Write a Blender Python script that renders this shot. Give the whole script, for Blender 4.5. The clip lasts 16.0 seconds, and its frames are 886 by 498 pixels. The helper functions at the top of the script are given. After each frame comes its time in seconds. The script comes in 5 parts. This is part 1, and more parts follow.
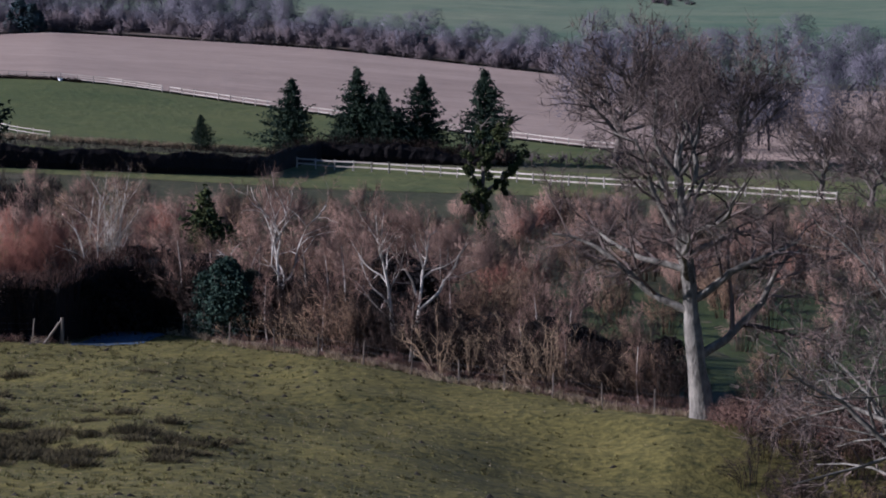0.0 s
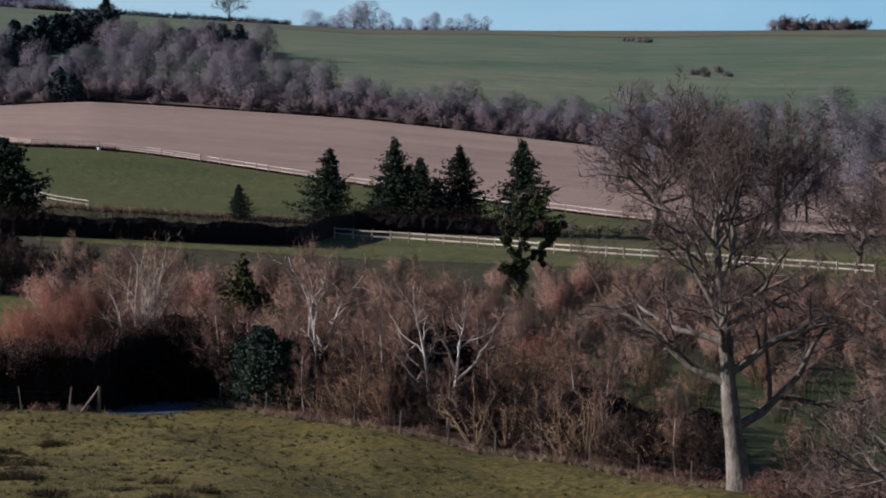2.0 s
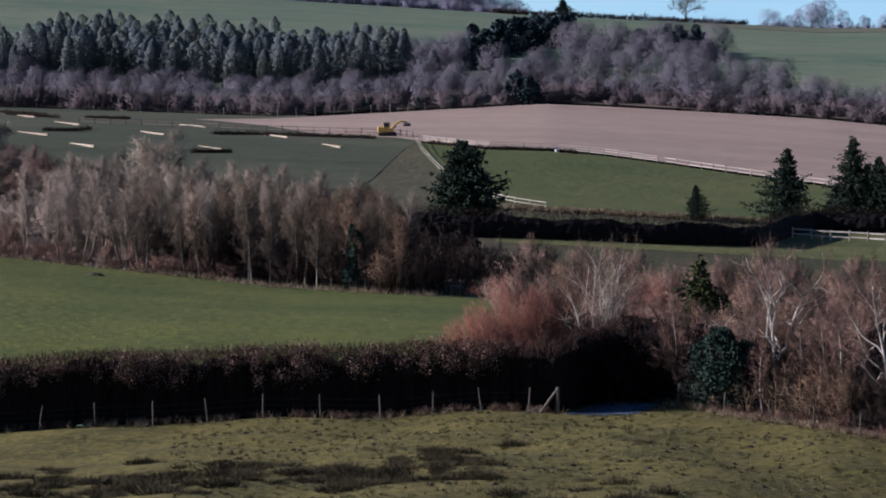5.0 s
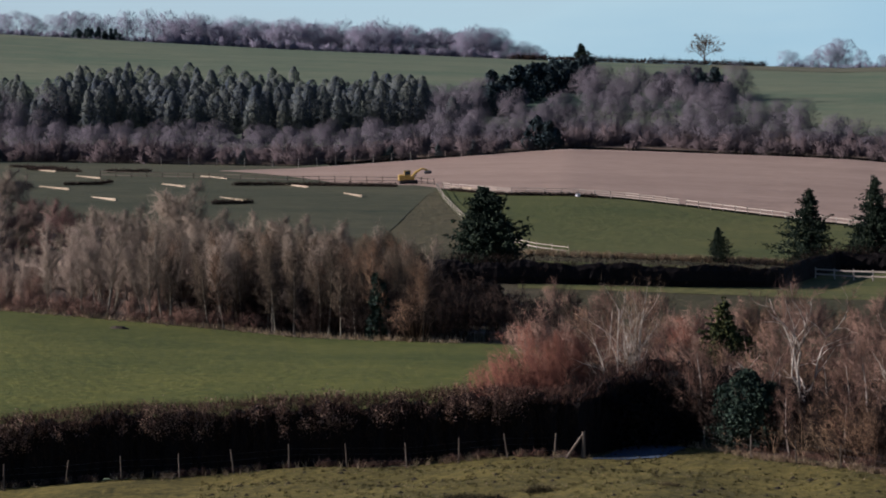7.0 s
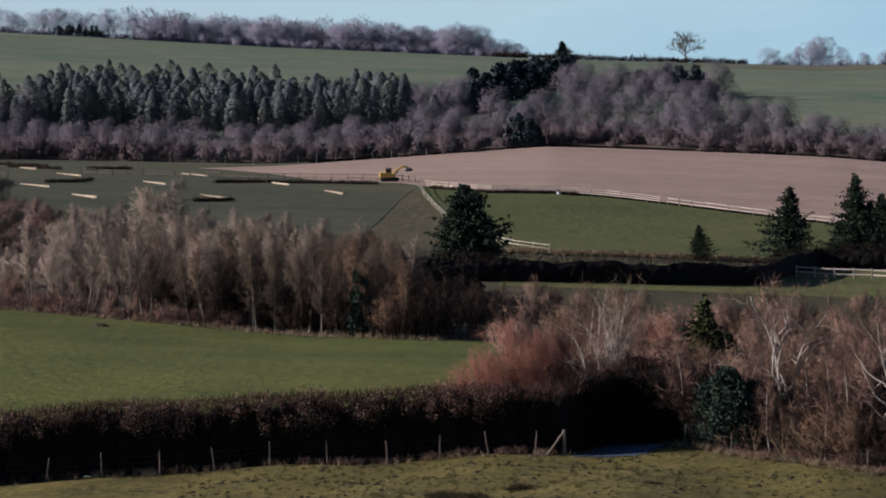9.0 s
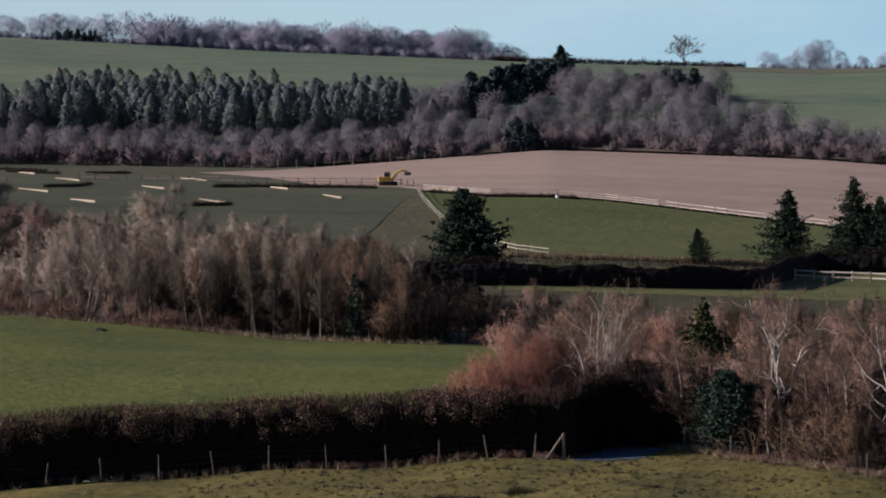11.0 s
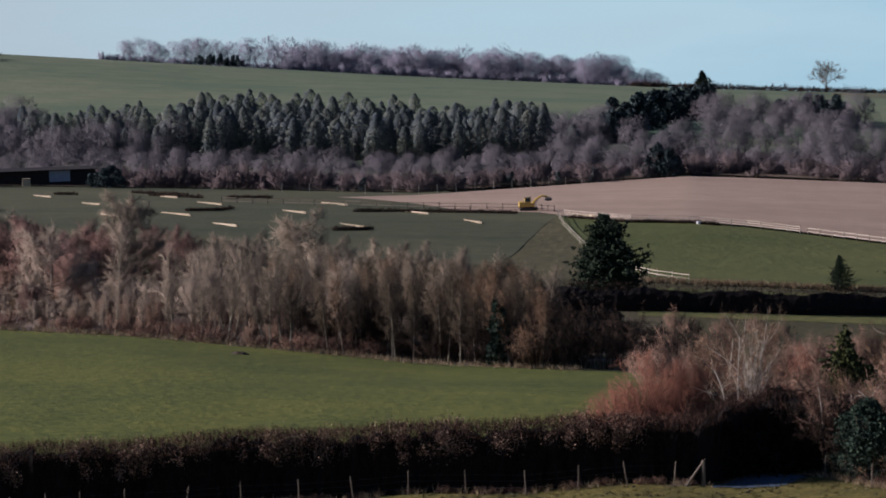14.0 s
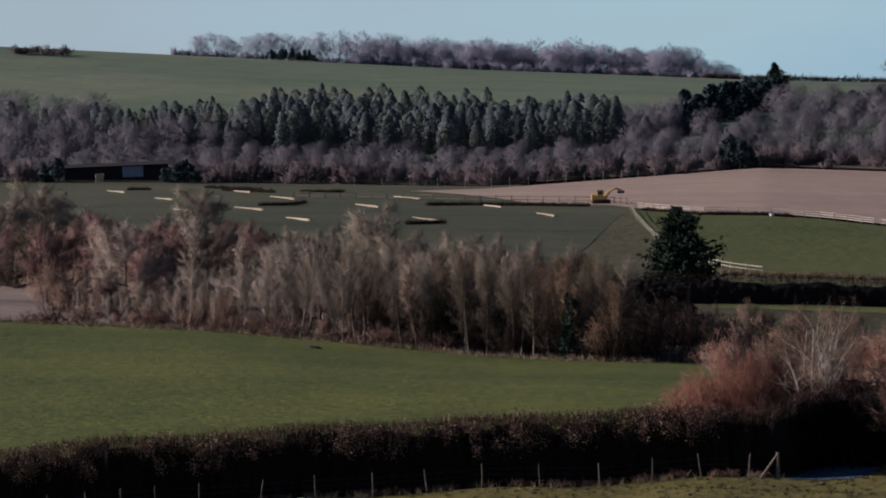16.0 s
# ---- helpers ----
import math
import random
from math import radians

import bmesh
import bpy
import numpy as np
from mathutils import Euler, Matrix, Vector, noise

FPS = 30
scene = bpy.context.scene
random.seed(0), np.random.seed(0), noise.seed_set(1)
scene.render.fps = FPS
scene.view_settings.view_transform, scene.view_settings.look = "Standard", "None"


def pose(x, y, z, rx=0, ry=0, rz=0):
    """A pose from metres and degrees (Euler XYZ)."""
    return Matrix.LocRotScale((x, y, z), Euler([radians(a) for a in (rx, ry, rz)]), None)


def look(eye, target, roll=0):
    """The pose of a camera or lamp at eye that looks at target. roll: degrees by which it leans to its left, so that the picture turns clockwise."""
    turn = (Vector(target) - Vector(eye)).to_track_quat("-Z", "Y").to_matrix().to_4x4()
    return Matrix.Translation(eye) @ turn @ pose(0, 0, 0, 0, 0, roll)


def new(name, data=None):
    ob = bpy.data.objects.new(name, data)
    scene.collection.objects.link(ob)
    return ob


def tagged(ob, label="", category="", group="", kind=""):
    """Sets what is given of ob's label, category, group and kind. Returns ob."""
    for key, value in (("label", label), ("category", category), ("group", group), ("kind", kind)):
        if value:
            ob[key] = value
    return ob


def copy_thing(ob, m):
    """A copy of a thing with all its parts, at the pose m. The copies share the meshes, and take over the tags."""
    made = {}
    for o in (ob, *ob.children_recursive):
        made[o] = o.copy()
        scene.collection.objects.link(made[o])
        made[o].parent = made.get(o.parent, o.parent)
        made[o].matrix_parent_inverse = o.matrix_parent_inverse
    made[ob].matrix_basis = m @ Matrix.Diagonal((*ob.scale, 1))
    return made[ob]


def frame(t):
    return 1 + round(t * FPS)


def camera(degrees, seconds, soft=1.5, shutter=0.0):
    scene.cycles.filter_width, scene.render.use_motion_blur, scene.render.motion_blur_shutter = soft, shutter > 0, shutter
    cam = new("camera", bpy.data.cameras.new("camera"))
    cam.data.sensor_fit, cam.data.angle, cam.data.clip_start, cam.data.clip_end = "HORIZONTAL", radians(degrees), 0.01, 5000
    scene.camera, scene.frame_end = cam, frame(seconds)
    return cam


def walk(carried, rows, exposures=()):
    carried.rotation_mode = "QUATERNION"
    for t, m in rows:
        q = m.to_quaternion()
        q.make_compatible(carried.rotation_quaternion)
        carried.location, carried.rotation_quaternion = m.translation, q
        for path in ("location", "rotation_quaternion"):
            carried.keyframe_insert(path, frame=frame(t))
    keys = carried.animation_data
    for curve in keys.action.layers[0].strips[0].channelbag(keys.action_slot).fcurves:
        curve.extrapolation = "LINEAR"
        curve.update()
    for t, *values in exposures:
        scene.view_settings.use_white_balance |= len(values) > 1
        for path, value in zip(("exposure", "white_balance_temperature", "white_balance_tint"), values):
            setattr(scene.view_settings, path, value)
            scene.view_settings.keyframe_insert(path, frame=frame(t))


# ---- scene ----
cam = camera(16.0, 16.0, soft=1.85)
EYE = 30.0
# seconds, pitch, roll, yaw: the camera stands on one spot and pans
ROWS = [
    (0.0, -5.715, 0.266, -6.07),
    (0.5, -5.282, 0.213, -6.034),
    (1.0, -4.702, 0.212, -6.0),
    (1.5, -4.455, 0.128, -5.954),
    (2.0, -4.432, 0.07, -5.373),
    (2.5, -4.442, 0.156, -3.978),
    (3.0, -4.458, 0.414, -2.009),
    (3.5, -4.447, 0.5, 0.0),
    (4.0, -4.464, 0.665, 1.555),
    (4.5, -4.455, 0.731, 2.5),
    (4.7, -4.435, 0.777, 2.736),
    (6.8, -3.458, 1.814, 3.234),
    (7.0, -3.478, 2.017, 3.224),
    (7.5, -3.492, 2.066, 3.183),
    (8.0, -3.506, 2.084, 3.098),
    (8.5, -3.521, 1.994, 3.003),
    (9.0, -3.534, 1.966, 2.881),
    (11.3, -3.434, 2.102, 2.874),
    (11.5, -3.406, 2.111, 3.089),
    (12.0, -3.317, 2.146, 3.665),
    (12.5, -3.223, 2.171, 4.236),
    (13.0, -3.111, 2.122, 4.726),
    (13.5, -2.995, 2.036, 5.122),
    (14.0, -2.915, 1.946, 5.415),
    (14.5, -3.095, 2.03, 5.639),
    (15.0, -3.368, 2.166, 5.853),
    (15.5, -3.168, 2.202, 6.059),
    (16.0, -2.986, 2.306, 6.72),
]
STOPS, KELVIN, TINT = 0.5, 5450, 24
# how the clip's own camera sets its brightness and warmth on the way
LEVELS = [(0, 0.2, -700), (1.0, 0.2, -700), (1.5, 0.03, -250), (2.0, -0.05, -150), (2.5, -0.02, -250), (3.4, -0.2, -350), (4.0, 0.25, -500), (4.5, 0.22, -500), (7.0, 0.0, 0), (9.0, 0.0, 0), (12.0, 0.0, 0), (14.5, 0.0, 0), (15.5, 0.05, 0), (16.0, -0.28, 0)]
walk(cam, [(t, pose(0, 0, EYE, 90 + pitch, roll, yaw)) for t, pitch, roll, yaw in ROWS], exposures=[(t, STOPS + s, KELVIN + k, TINT) for t, s, k in LEVELS])

# ---------------------------------------------------------------- light
SUN_AZ, SUN_EL = -91.0, 24.0
world = bpy.data.worlds.new("sky")
scene.world = world
world.use_nodes = True
sky = world.node_tree.nodes.new("ShaderNodeTexSky")
sky.sky_type = "NISHITA"
sky.sun_disc = False
sky.sun_elevation = radians(SUN_EL)
sky.sun_rotation = radians(SUN_AZ)
sky.altitude = 100
sky.air_density = 1.0
sky.dust_density = 0.0
sky.ozone_density = 2.2
back = world.node_tree.nodes["Background"]
back.inputs["Strength"].default_value = 0.033
world.node_tree.links.new(sky.outputs[0], back.inputs["Color"])
sun = new("sun", bpy.data.lights.new("sun", "SUN"))
sun.data.energy = 4.6
sun.data.angle = radians(0.5)
sun.data.color = (1.0, 0.87, 0.69)
sa, se = radians(SUN_AZ), radians(SUN_EL)
sun.matrix_world = look((300 * math.sin(sa) * math.cos(se), 300 * math.cos(sa) * math.cos(se), 300 * math.sin(se)), (0, 0, 0))


# ---------------------------------------------------------------- materials
def material(name, dark, light, scale=3.0, fine=40.0, rough=0.9, bump=0.3, patches=0.35, random_by="", stretch=(1, 1, 1), spec=0.2, amount=0.3):
    """A surface that varies between two colours at two scales, with fine relief."""
    m = bpy.data.materials.new(name)
    m.use_nodes = True
    nt = m.node_tree
    n, l = nt.nodes, nt.links
    b = n["Principled BSDF"]
    b.inputs["Roughness"].default_value = rough
    b.inputs["Specular IOR Level"].default_value = spec
    geo = n.new("ShaderNodeNewGeometry")
    mp = n.new("ShaderNodeMapping")
    mp.inputs["Scale"].default_value = stretch
    l.new(geo.outputs["Position"], mp.inputs["Vector"])
    big, small = n.new("ShaderNodeTexNoise"), n.new("ShaderNodeTexNoise")
    for tex, s, det in ((big, scale, 5), (small, fine, 4)):
        tex.inputs["Scale"].default_value = s
        tex.inputs["Detail"].default_value = det
        tex.inputs["Roughness"].default_value = 0.62
        l.new(mp.outputs[0], tex.inputs["Vector"])
    mix = n.new("ShaderNodeMath")
    mix.operation = "MULTIPLY_ADD"
    l.new(small.outputs["Fac"], mix.inputs[0])
    mix.inputs[1].default_value = 1 - patches
    add = n.new("ShaderNodeMath")
    add.operation = "MULTIPLY"
    l.new(big.outputs["Fac"], add.inputs[0])
    add.inputs[1].default_value = patches
    l.new(add.outputs[0], mix.inputs[2])
    fac = mix.outputs[0]
    if random_by:
        if random_by == "object":
            rnd = n.new("ShaderNodeObjectInfo").outputs["Random"]
        else:
            rnd = geo.outputs["Random Per Island"]
        r = n.new("ShaderNodeMath")
        r.operation = "MULTIPLY_ADD"
        l.new(rnd, r.inputs[0])
        r.inputs[1].default_value = amount
        r.inputs[2].default_value = -amount / 2
        s = n.new("ShaderNodeMath")
        l.new(fac, s.inputs[0])
        l.new(r.outputs[0], s.inputs[1])
        fac = s.outputs[0]
    ramp = n.new("ShaderNodeValToRGB")
    ramp.color_ramp.elements[0].position, ramp.color_ramp.elements[1].position = 0.32, 0.68
    ramp.color_ramp.elements[0].color = (*dark, 1)
    ramp.color_ramp.elements[1].color = (*light, 1)
    l.new(fac, ramp.inputs[0])
    l.new(ramp.outputs[0], b.inputs["Base Color"])
    if bump:
        bp = n.new("ShaderNodeBump")
        bp.inputs["Strength"].default_value = bump
        bp.inputs["Distance"].default_value = 0.5 / fine
        l.new(small.outputs["Fac"], bp.inputs["Height"])
        l.new(bp.outputs[0], b.inputs["Normal"])
    return m


def twig_material(name, dark, light, amount=0.6, scale=0.35):
    return material(name, dark, light, scale=scale, fine=3.0, bump=0, random_by="island", amount=amount, patches=0.6)


M = {
    "pasture": material("pasture_grass", (0.018, 0.022, 0.004), (0.205, 0.164, 0.040), 0.25, 2.6, bump=0.5, patches=0.4),
    "meadow": material("meadow_grass", (0.030, 0.054, 0.006), (0.148, 0.146, 0.026), 0.07, 1.5, bump=0.6, patches=0.45, stretch=(0.8, 1, 1)),
    "strip": material("olive_strip_grass", (0.040, 0.060, 0.014), (0.165, 0.152, 0.044), 0.05, 0.6, bump=0.5, patches=0.6),
    # darker green than the meadow, with the scrub's shade put into the colour
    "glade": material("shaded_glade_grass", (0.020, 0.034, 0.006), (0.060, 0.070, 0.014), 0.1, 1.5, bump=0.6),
    "riding": material("rough_riding_turf", (0.030, 0.043, 0.020), (0.112, 0.104, 0.052), 0.03, 0.5, bump=0.5, patches=0.6, stretch=(0.5, 1, 1)),
    "clod": material("dark_soil_clods", (0.012, 0.010, 0.007), (0.05, 0.04, 0.026), 2, 12),
    "paddock": material("paddock_turf", (0.044, 0.066, 0.013), (0.124, 0.122, 0.033), 0.03, 0.5, bump=0.4, patches=0.6),
    "rough": material("rough_grass", (0.028, 0.034, 0.010), (0.085, 0.072, 0.030), 0.04, 0.5, bump=0.6),
    # bluer and paler than near turf, with the far haze in the colour
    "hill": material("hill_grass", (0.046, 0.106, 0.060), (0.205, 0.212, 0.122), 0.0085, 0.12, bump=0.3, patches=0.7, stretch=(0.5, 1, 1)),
    "plough": material("ploughed_soil", (0.235, 0.166, 0.120), (0.46, 0.338, 0.250), 0.02, 0.6, bump=0.8, patches=0.5, stretch=(0.3, 1, 1)),
    "litter": material("leaf_litter", (0.070, 0.053, 0.037), (0.185, 0.138, 0.092), 0.1, 1.2, bump=0.6),
    "stubble": material("hilltop_dry_grass", (0.085, 0.105, 0.058), (0.175, 0.160, 0.095), 0.012, 0.1, bump=0.2, stretch=(0.4, 1, 1)),
    "rough_tan": material("tan_rough_grass", (0.044, 0.048, 0.019), (0.132, 0.108, 0.051), 0.05, 0.6, bump=0.6),
    "reed": material("dry_reeds", (0.17, 0.125, 0.09), (0.34, 0.26, 0.20), 0.08, 0.8, bump=0.8, stretch=(0.4, 1, 1)),
    "bracken": material("red_brown_bracken_litter", (0.040, 0.021, 0.014), (0.17, 0.092, 0.058), 0.5, 3, bump=1.0),
    "grey_bark": material("grey_lichened_bark", (0.060, 0.052, 0.042), (0.33, 0.285, 0.23), 1.2, 8, bump=0.8, stretch=(1, 1, 0.5)),
    # frost darkened to navy: the hedge's shadow is put into the colour
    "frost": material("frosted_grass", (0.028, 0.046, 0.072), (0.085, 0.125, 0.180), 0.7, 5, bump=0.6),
    "rail": material("weathered_rail", (0.30, 0.255, 0.20), (0.54, 0.47, 0.38), 2, 14, random_by="object"),
    "post": material("fence_post_wood", (0.065, 0.052, 0.040), (0.19, 0.155, 0.118), 3, 25, random_by="object"),
    "oak_bark": material("oak_bark", (0.012, 0.010, 0.008), (0.330, 0.290, 0.225), 1.1, 5, bump=1.0, stretch=(1, 1, 0.5), patches=0.5),
    "pale_bark": material("pale_bark", (0.26, 0.225, 0.18), (0.66, 0.59, 0.49), 1.5, 9, bump=0.5, stretch=(1, 1, 0.5)),
    "bark": material("brown_bark", (0.07, 0.055, 0.045), (0.20, 0.165, 0.13), 1.0, 8, bump=0.8, stretch=(1, 1, 0.4)),
    "wood_bark": material("grey_pole_bark", (0.105, 0.095, 0.070), (0.36, 0.325, 0.245), 1.0, 8, bump=0.5, stretch=(1, 1, 0.4)),
    "twig": twig_material("brown_twigs", (0.033, 0.020, 0.012), (0.212, 0.132, 0.075)),
    "twig_oak": twig_material("oak_twigs", (0.044, 0.033, 0.027), (0.200, 0.148, 0.118)),
    "twig_red": twig_material("red_willow_twigs", (0.092, 0.037, 0.025), (0.250, 0.108, 0.068), 0.35),
    "twig_purple": twig_material("purple_birch_twigs", (0.088, 0.055, 0.040), (0.290, 0.180, 0.126), 0.5),
    "coppice_twig": twig_material("coppice_stems", (0.060, 0.041, 0.024), (0.31, 0.215, 0.125)),
    "twig_pale": twig_material("pale_dead_twigs", (0.085, 0.056, 0.032), (0.44, 0.315, 0.185)),
    # almost black: the shade in hedges and scrub is part of this colour
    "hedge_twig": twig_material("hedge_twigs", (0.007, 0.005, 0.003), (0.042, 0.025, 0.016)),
    "dead_leaf": twig_material("dry_hedge_leaves", (0.085, 0.050, 0.035), (0.35, 0.235, 0.168), 0.6),
    # near-black base colour stands in for the shade inside hedge and thicket
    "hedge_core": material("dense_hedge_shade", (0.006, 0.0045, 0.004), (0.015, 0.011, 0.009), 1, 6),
    "bramble": twig_material("red_bramble_stems", (0.048, 0.028, 0.021), (0.19, 0.108, 0.074)),
    "dry_grass": twig_material("dry_grass_blades", (0.16, 0.115, 0.06), (0.46, 0.36, 0.22)),
    "blade": twig_material("pasture_blades", (0.045, 0.055, 0.012), (0.26, 0.235, 0.075)),
    "rush": twig_material("rush_blades", (0.011, 0.010, 0.004), (0.095, 0.074, 0.032)),
    "tussock": twig_material("tussock_blades", (0.030, 0.030, 0.008), (0.15, 0.125, 0.040)),
    "needle": twig_material("conifer_needles", (0.007, 0.015, 0.009), (0.034, 0.050, 0.026)),
    # distance haze is put into these needle and leaf colours as extra blue
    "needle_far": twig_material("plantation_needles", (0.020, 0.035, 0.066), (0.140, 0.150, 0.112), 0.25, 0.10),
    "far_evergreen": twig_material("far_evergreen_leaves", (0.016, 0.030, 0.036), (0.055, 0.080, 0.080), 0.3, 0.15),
    "holly": twig_material("holly_leaves", (0.008, 0.020, 0.014), (0.048, 0.074, 0.048)),
    "ivy": twig_material("ivy_leaves", (0.014, 0.024, 0.008), (0.078, 0.085, 0.024)),
    # lilac-grey rather than brown: haze is painted into the far twig colour
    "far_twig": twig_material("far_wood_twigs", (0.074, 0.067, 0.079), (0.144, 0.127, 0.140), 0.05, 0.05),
    "wood_tan": twig_material("tan_birch_twigs", (0.20, 0.156, 0.118), (0.37, 0.292, 0.220), 0.3, 0.10),
    "wood_dark": twig_material("dark_mossy_twigs", (0.036, 0.028, 0.017), (0.125, 0.093, 0.060), 0.4, 0.10),
    "wood_red": twig_material("reddish_wood_twigs", (0.075, 0.042, 0.036), (0.25, 0.150, 0.120), 0.3, 0.10),
    "wood_twig": twig_material("wood_twigs", (0.135, 0.106, 0.077), (0.265, 0.212, 0.153), 0.3, 0.10),
    # reddish twigs, with a little haze blue mixed into the colour
    "far_red": twig_material("far_red_twigs", (0.052, 0.042, 0.045), (0.132, 0.099, 0.096), 0.12, 0.05),
    # pale lilac: the haze over the skyline is painted into the twigs
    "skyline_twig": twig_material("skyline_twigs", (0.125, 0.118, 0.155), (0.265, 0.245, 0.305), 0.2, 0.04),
    "yellow": material("digger_yellow_paint", (0.45, 0.29, 0.06), (0.64, 0.44, 0.12), 2, 12, rough=0.5, bump=0.05),
    "black": material("black_rubber", (0.012, 0.012, 0.012), (0.035, 0.034, 0.033), 3, 20),
    "steel": material("worn_steel", (0.06, 0.055, 0.05), (0.16, 0.15, 0.14), 3, 20, rough=0.6),
    "white": material("white_plastic", (0.62, 0.62, 0.62), (0.8, 0.8, 0.79), 3, 20, rough=0.5, bump=0),
    "shed": material("dark_shed_boards", (0.014, 0.013, 0.014), (0.04, 0.036, 0.034), 1, 6),
    "board": material("pale_boards", (0.34, 0.27, 0.18), (0.52, 0.43, 0.30), 1, 6, random_by="object"),
    "sheet": material("pale_blue_grey_sheet", (0.22, 0.26, 0.32), (0.36, 0.41, 0.47), 1, 6, rough=0.6),
    "roof": material("grey_sheet_roof", (0.10, 0.11, 0.12), (0.20, 0.21, 0.23), 1, 6, rough=0.5),
    "soil": material("bare_dark_soil", (0.035, 0.026, 0.02), (0.08, 0.06, 0.045), 1, 6),
}
glass = bpy.data.materials.new("cab_glass")
glass.use_nodes = True
glass.node_tree.nodes["Principled BSDF"].inputs["Base Color"].default_value = (0.05, 0.07, 0.08, 1)
glass.node_tree.nodes["Principled BSDF"].inputs["Roughness"].default_value = 0.08

# ---------------------------------------------------------------- terrain
AZ = np.array([-16, -11, -6, -1, 4, 9, 14.0])
DIST = np.array([0, 90, 140, 185, 250, 350, 430, 540, 750, 900, 1150, 1400, 1900, 5000.0])
DROP = np.array([
    [-1.7] * 7,
    [-15.8, -15.8, -15.9, -16.0, -16.1, -16.2, -16.0],
    [-18.7, -18.4, -18.2, -18.1, -18.4, -19.9, -20.6],
    [-17.6, -18.0, -18.7, -19.2, -20.3, -21.8, -22.5],
    [-17.4, -18.9, -21.3, -22.5, -23.2, -24.3, -25.0],
    [-19.5, -20.5, -22.5, -24.4, -26.6, -27.8, -28.8],
    [-19.8, -20.3, -22.6, -25.2, -27.6, -29.8, -31.0],
    [-18.5, -19.5, -21.6, -22.9, -27.0, -31.0, -32.5],
    [-16.0, -19.5, -23.0, -23.0, -26.6, -32.5, -34.0],
    [-11.0, -15.0, -19.0, -19.0, -23.0, -28.0, -30.0],
    [7.0, 2.0, -3.0, -9.0, -14.0, -17.0, -17.0],
    [28.0, 17.0, 6.0, -3.5, -11.0, -12.0, -11.0],
    [5.0, -5.0, -15.0, -25.0, -32.0, -33.0, -32.0],
    [-40.0] * 7,
])
SLOPE = np.zeros_like(DROP)
for i in range(1, len(DIST) - 1):
    a = (DROP[i] - DROP[i - 1]) / (DIST[i] - DIST[i - 1])
    b = (DROP[i + 1] - DROP[i]) / (DIST[i + 1] - DIST[i])
    SLOPE[i] = np.where(a * b > 0, 2 * a * b / (a + b + 1e-9 * np.sign(a)), 0)
SLOPE[0] = (DROP[1] - DROP[0]) / 90


FENCE_AT = np.array([(-18, 140), (-0.9, 140), (-0.3, 143), (0.6, 146), (2.1, 140), (4.6, 132.5), (8, 126.5), (10.8, 122), (18, 113)])


def ease(q):
    q = np.clip(q, 0, 1)
    return q * q * (3 - 2 * q)


def ground(x, y):
    """The ground's height at points, a smooth valley between two hillsides."""
    x, y = np.asarray(x, float), np.asarray(y, float)
    d = np.clip(np.hypot(x, y), 0, 4999)
    side = np.clip(np.degrees(x / np.maximum(d, 1e-6)), -16, 14)
    j = np.clip(np.searchsorted(AZ, side, "right") - 1, 0, len(AZ) - 2)
    u = (side - AZ[j]) / (AZ[j + 1] - AZ[j])
    i = np.clip(np.searchsorted(DIST, d, "right") - 1, 0, len(DIST) - 2)
    h = DIST[i + 1] - DIST[i]
    t = (d - DIST[i]) / h
    out = 0
    for jj, w in ((j, 1 - u), (j + 1, u)):
        z = (2 * t ** 3 - 3 * t ** 2 + 1) * DROP[i, jj] + (t ** 3 - 2 * t ** 2 + t) * h * SLOPE[i, jj]
        z = z + (3 * t ** 2 - 2 * t ** 3) * DROP[i + 1, jj] + (t ** 3 - t ** 2) * h * SLOPE[i + 1, jj]
        out = out + w * z
    near = np.exp(-((d - 110) / 60) ** 2)
    out = out + near * (0.10 * np.sin(x * 0.7 + 1.3 * np.sin(y * 0.31)) + 0.07 * np.sin(y * 1.1 + x * 0.4))
    # the pasture falls away towards the oak
    out = out - 3.6 * np.clip(side / 14, 0, 1) ** 1.4 * ease((np.maximum(np.interp(side, FENCE_AT[:, 0], FENCE_AT[:, 1]), 123) - 1.5 - d) / 13) * ease((d - 30) / 40)
    return EYE + out


def spot(az, d, dz=0.0):
    """A point on the ground at a bearing and distance from the eye."""
    x, y = d * math.sin(radians(az)), d * math.cos(radians(az))
    return Vector((x, y, float(ground(x, y)) + dz))


def mesh_of(name, verts, faces, mats, smooth=False):
    me = bpy.data.meshes.new(name)
    me.from_pydata(verts if isinstance(verts, list) else verts.tolist(), [], faces if isinstance(faces, list) else faces.tolist())
    for m in mats if isinstance(mats, (list, tuple)) else [mats]:
        me.materials.append(m)
    if smooth:
        me.polygons.foreach_set("use_smooth", [True] * len(me.polygons))
    me.update()
    return me


def part(name, data, material_, parent, label=""):
    """Links a bmesh or a mesh as one object under a thing or under a part."""
    if isinstance(data, bmesh.types.BMesh):
        me = bpy.data.meshes.new(name)
        data.to_mesh(me)
        data.free()
        me.materials.append(material_)
        data = me
    ob = new(name, data)
    ob.parent = parent
    if label:
        ob["label"] = label
    return ob


def thing(name, at, label, category, group="", rz=0.0, kind=""):
    ob = new(name)
    ob.matrix_world = Matrix.Translation(at) @ Matrix.Rotation(rz, 4, "Z")
    return tagged(ob, label, category, group, kind)


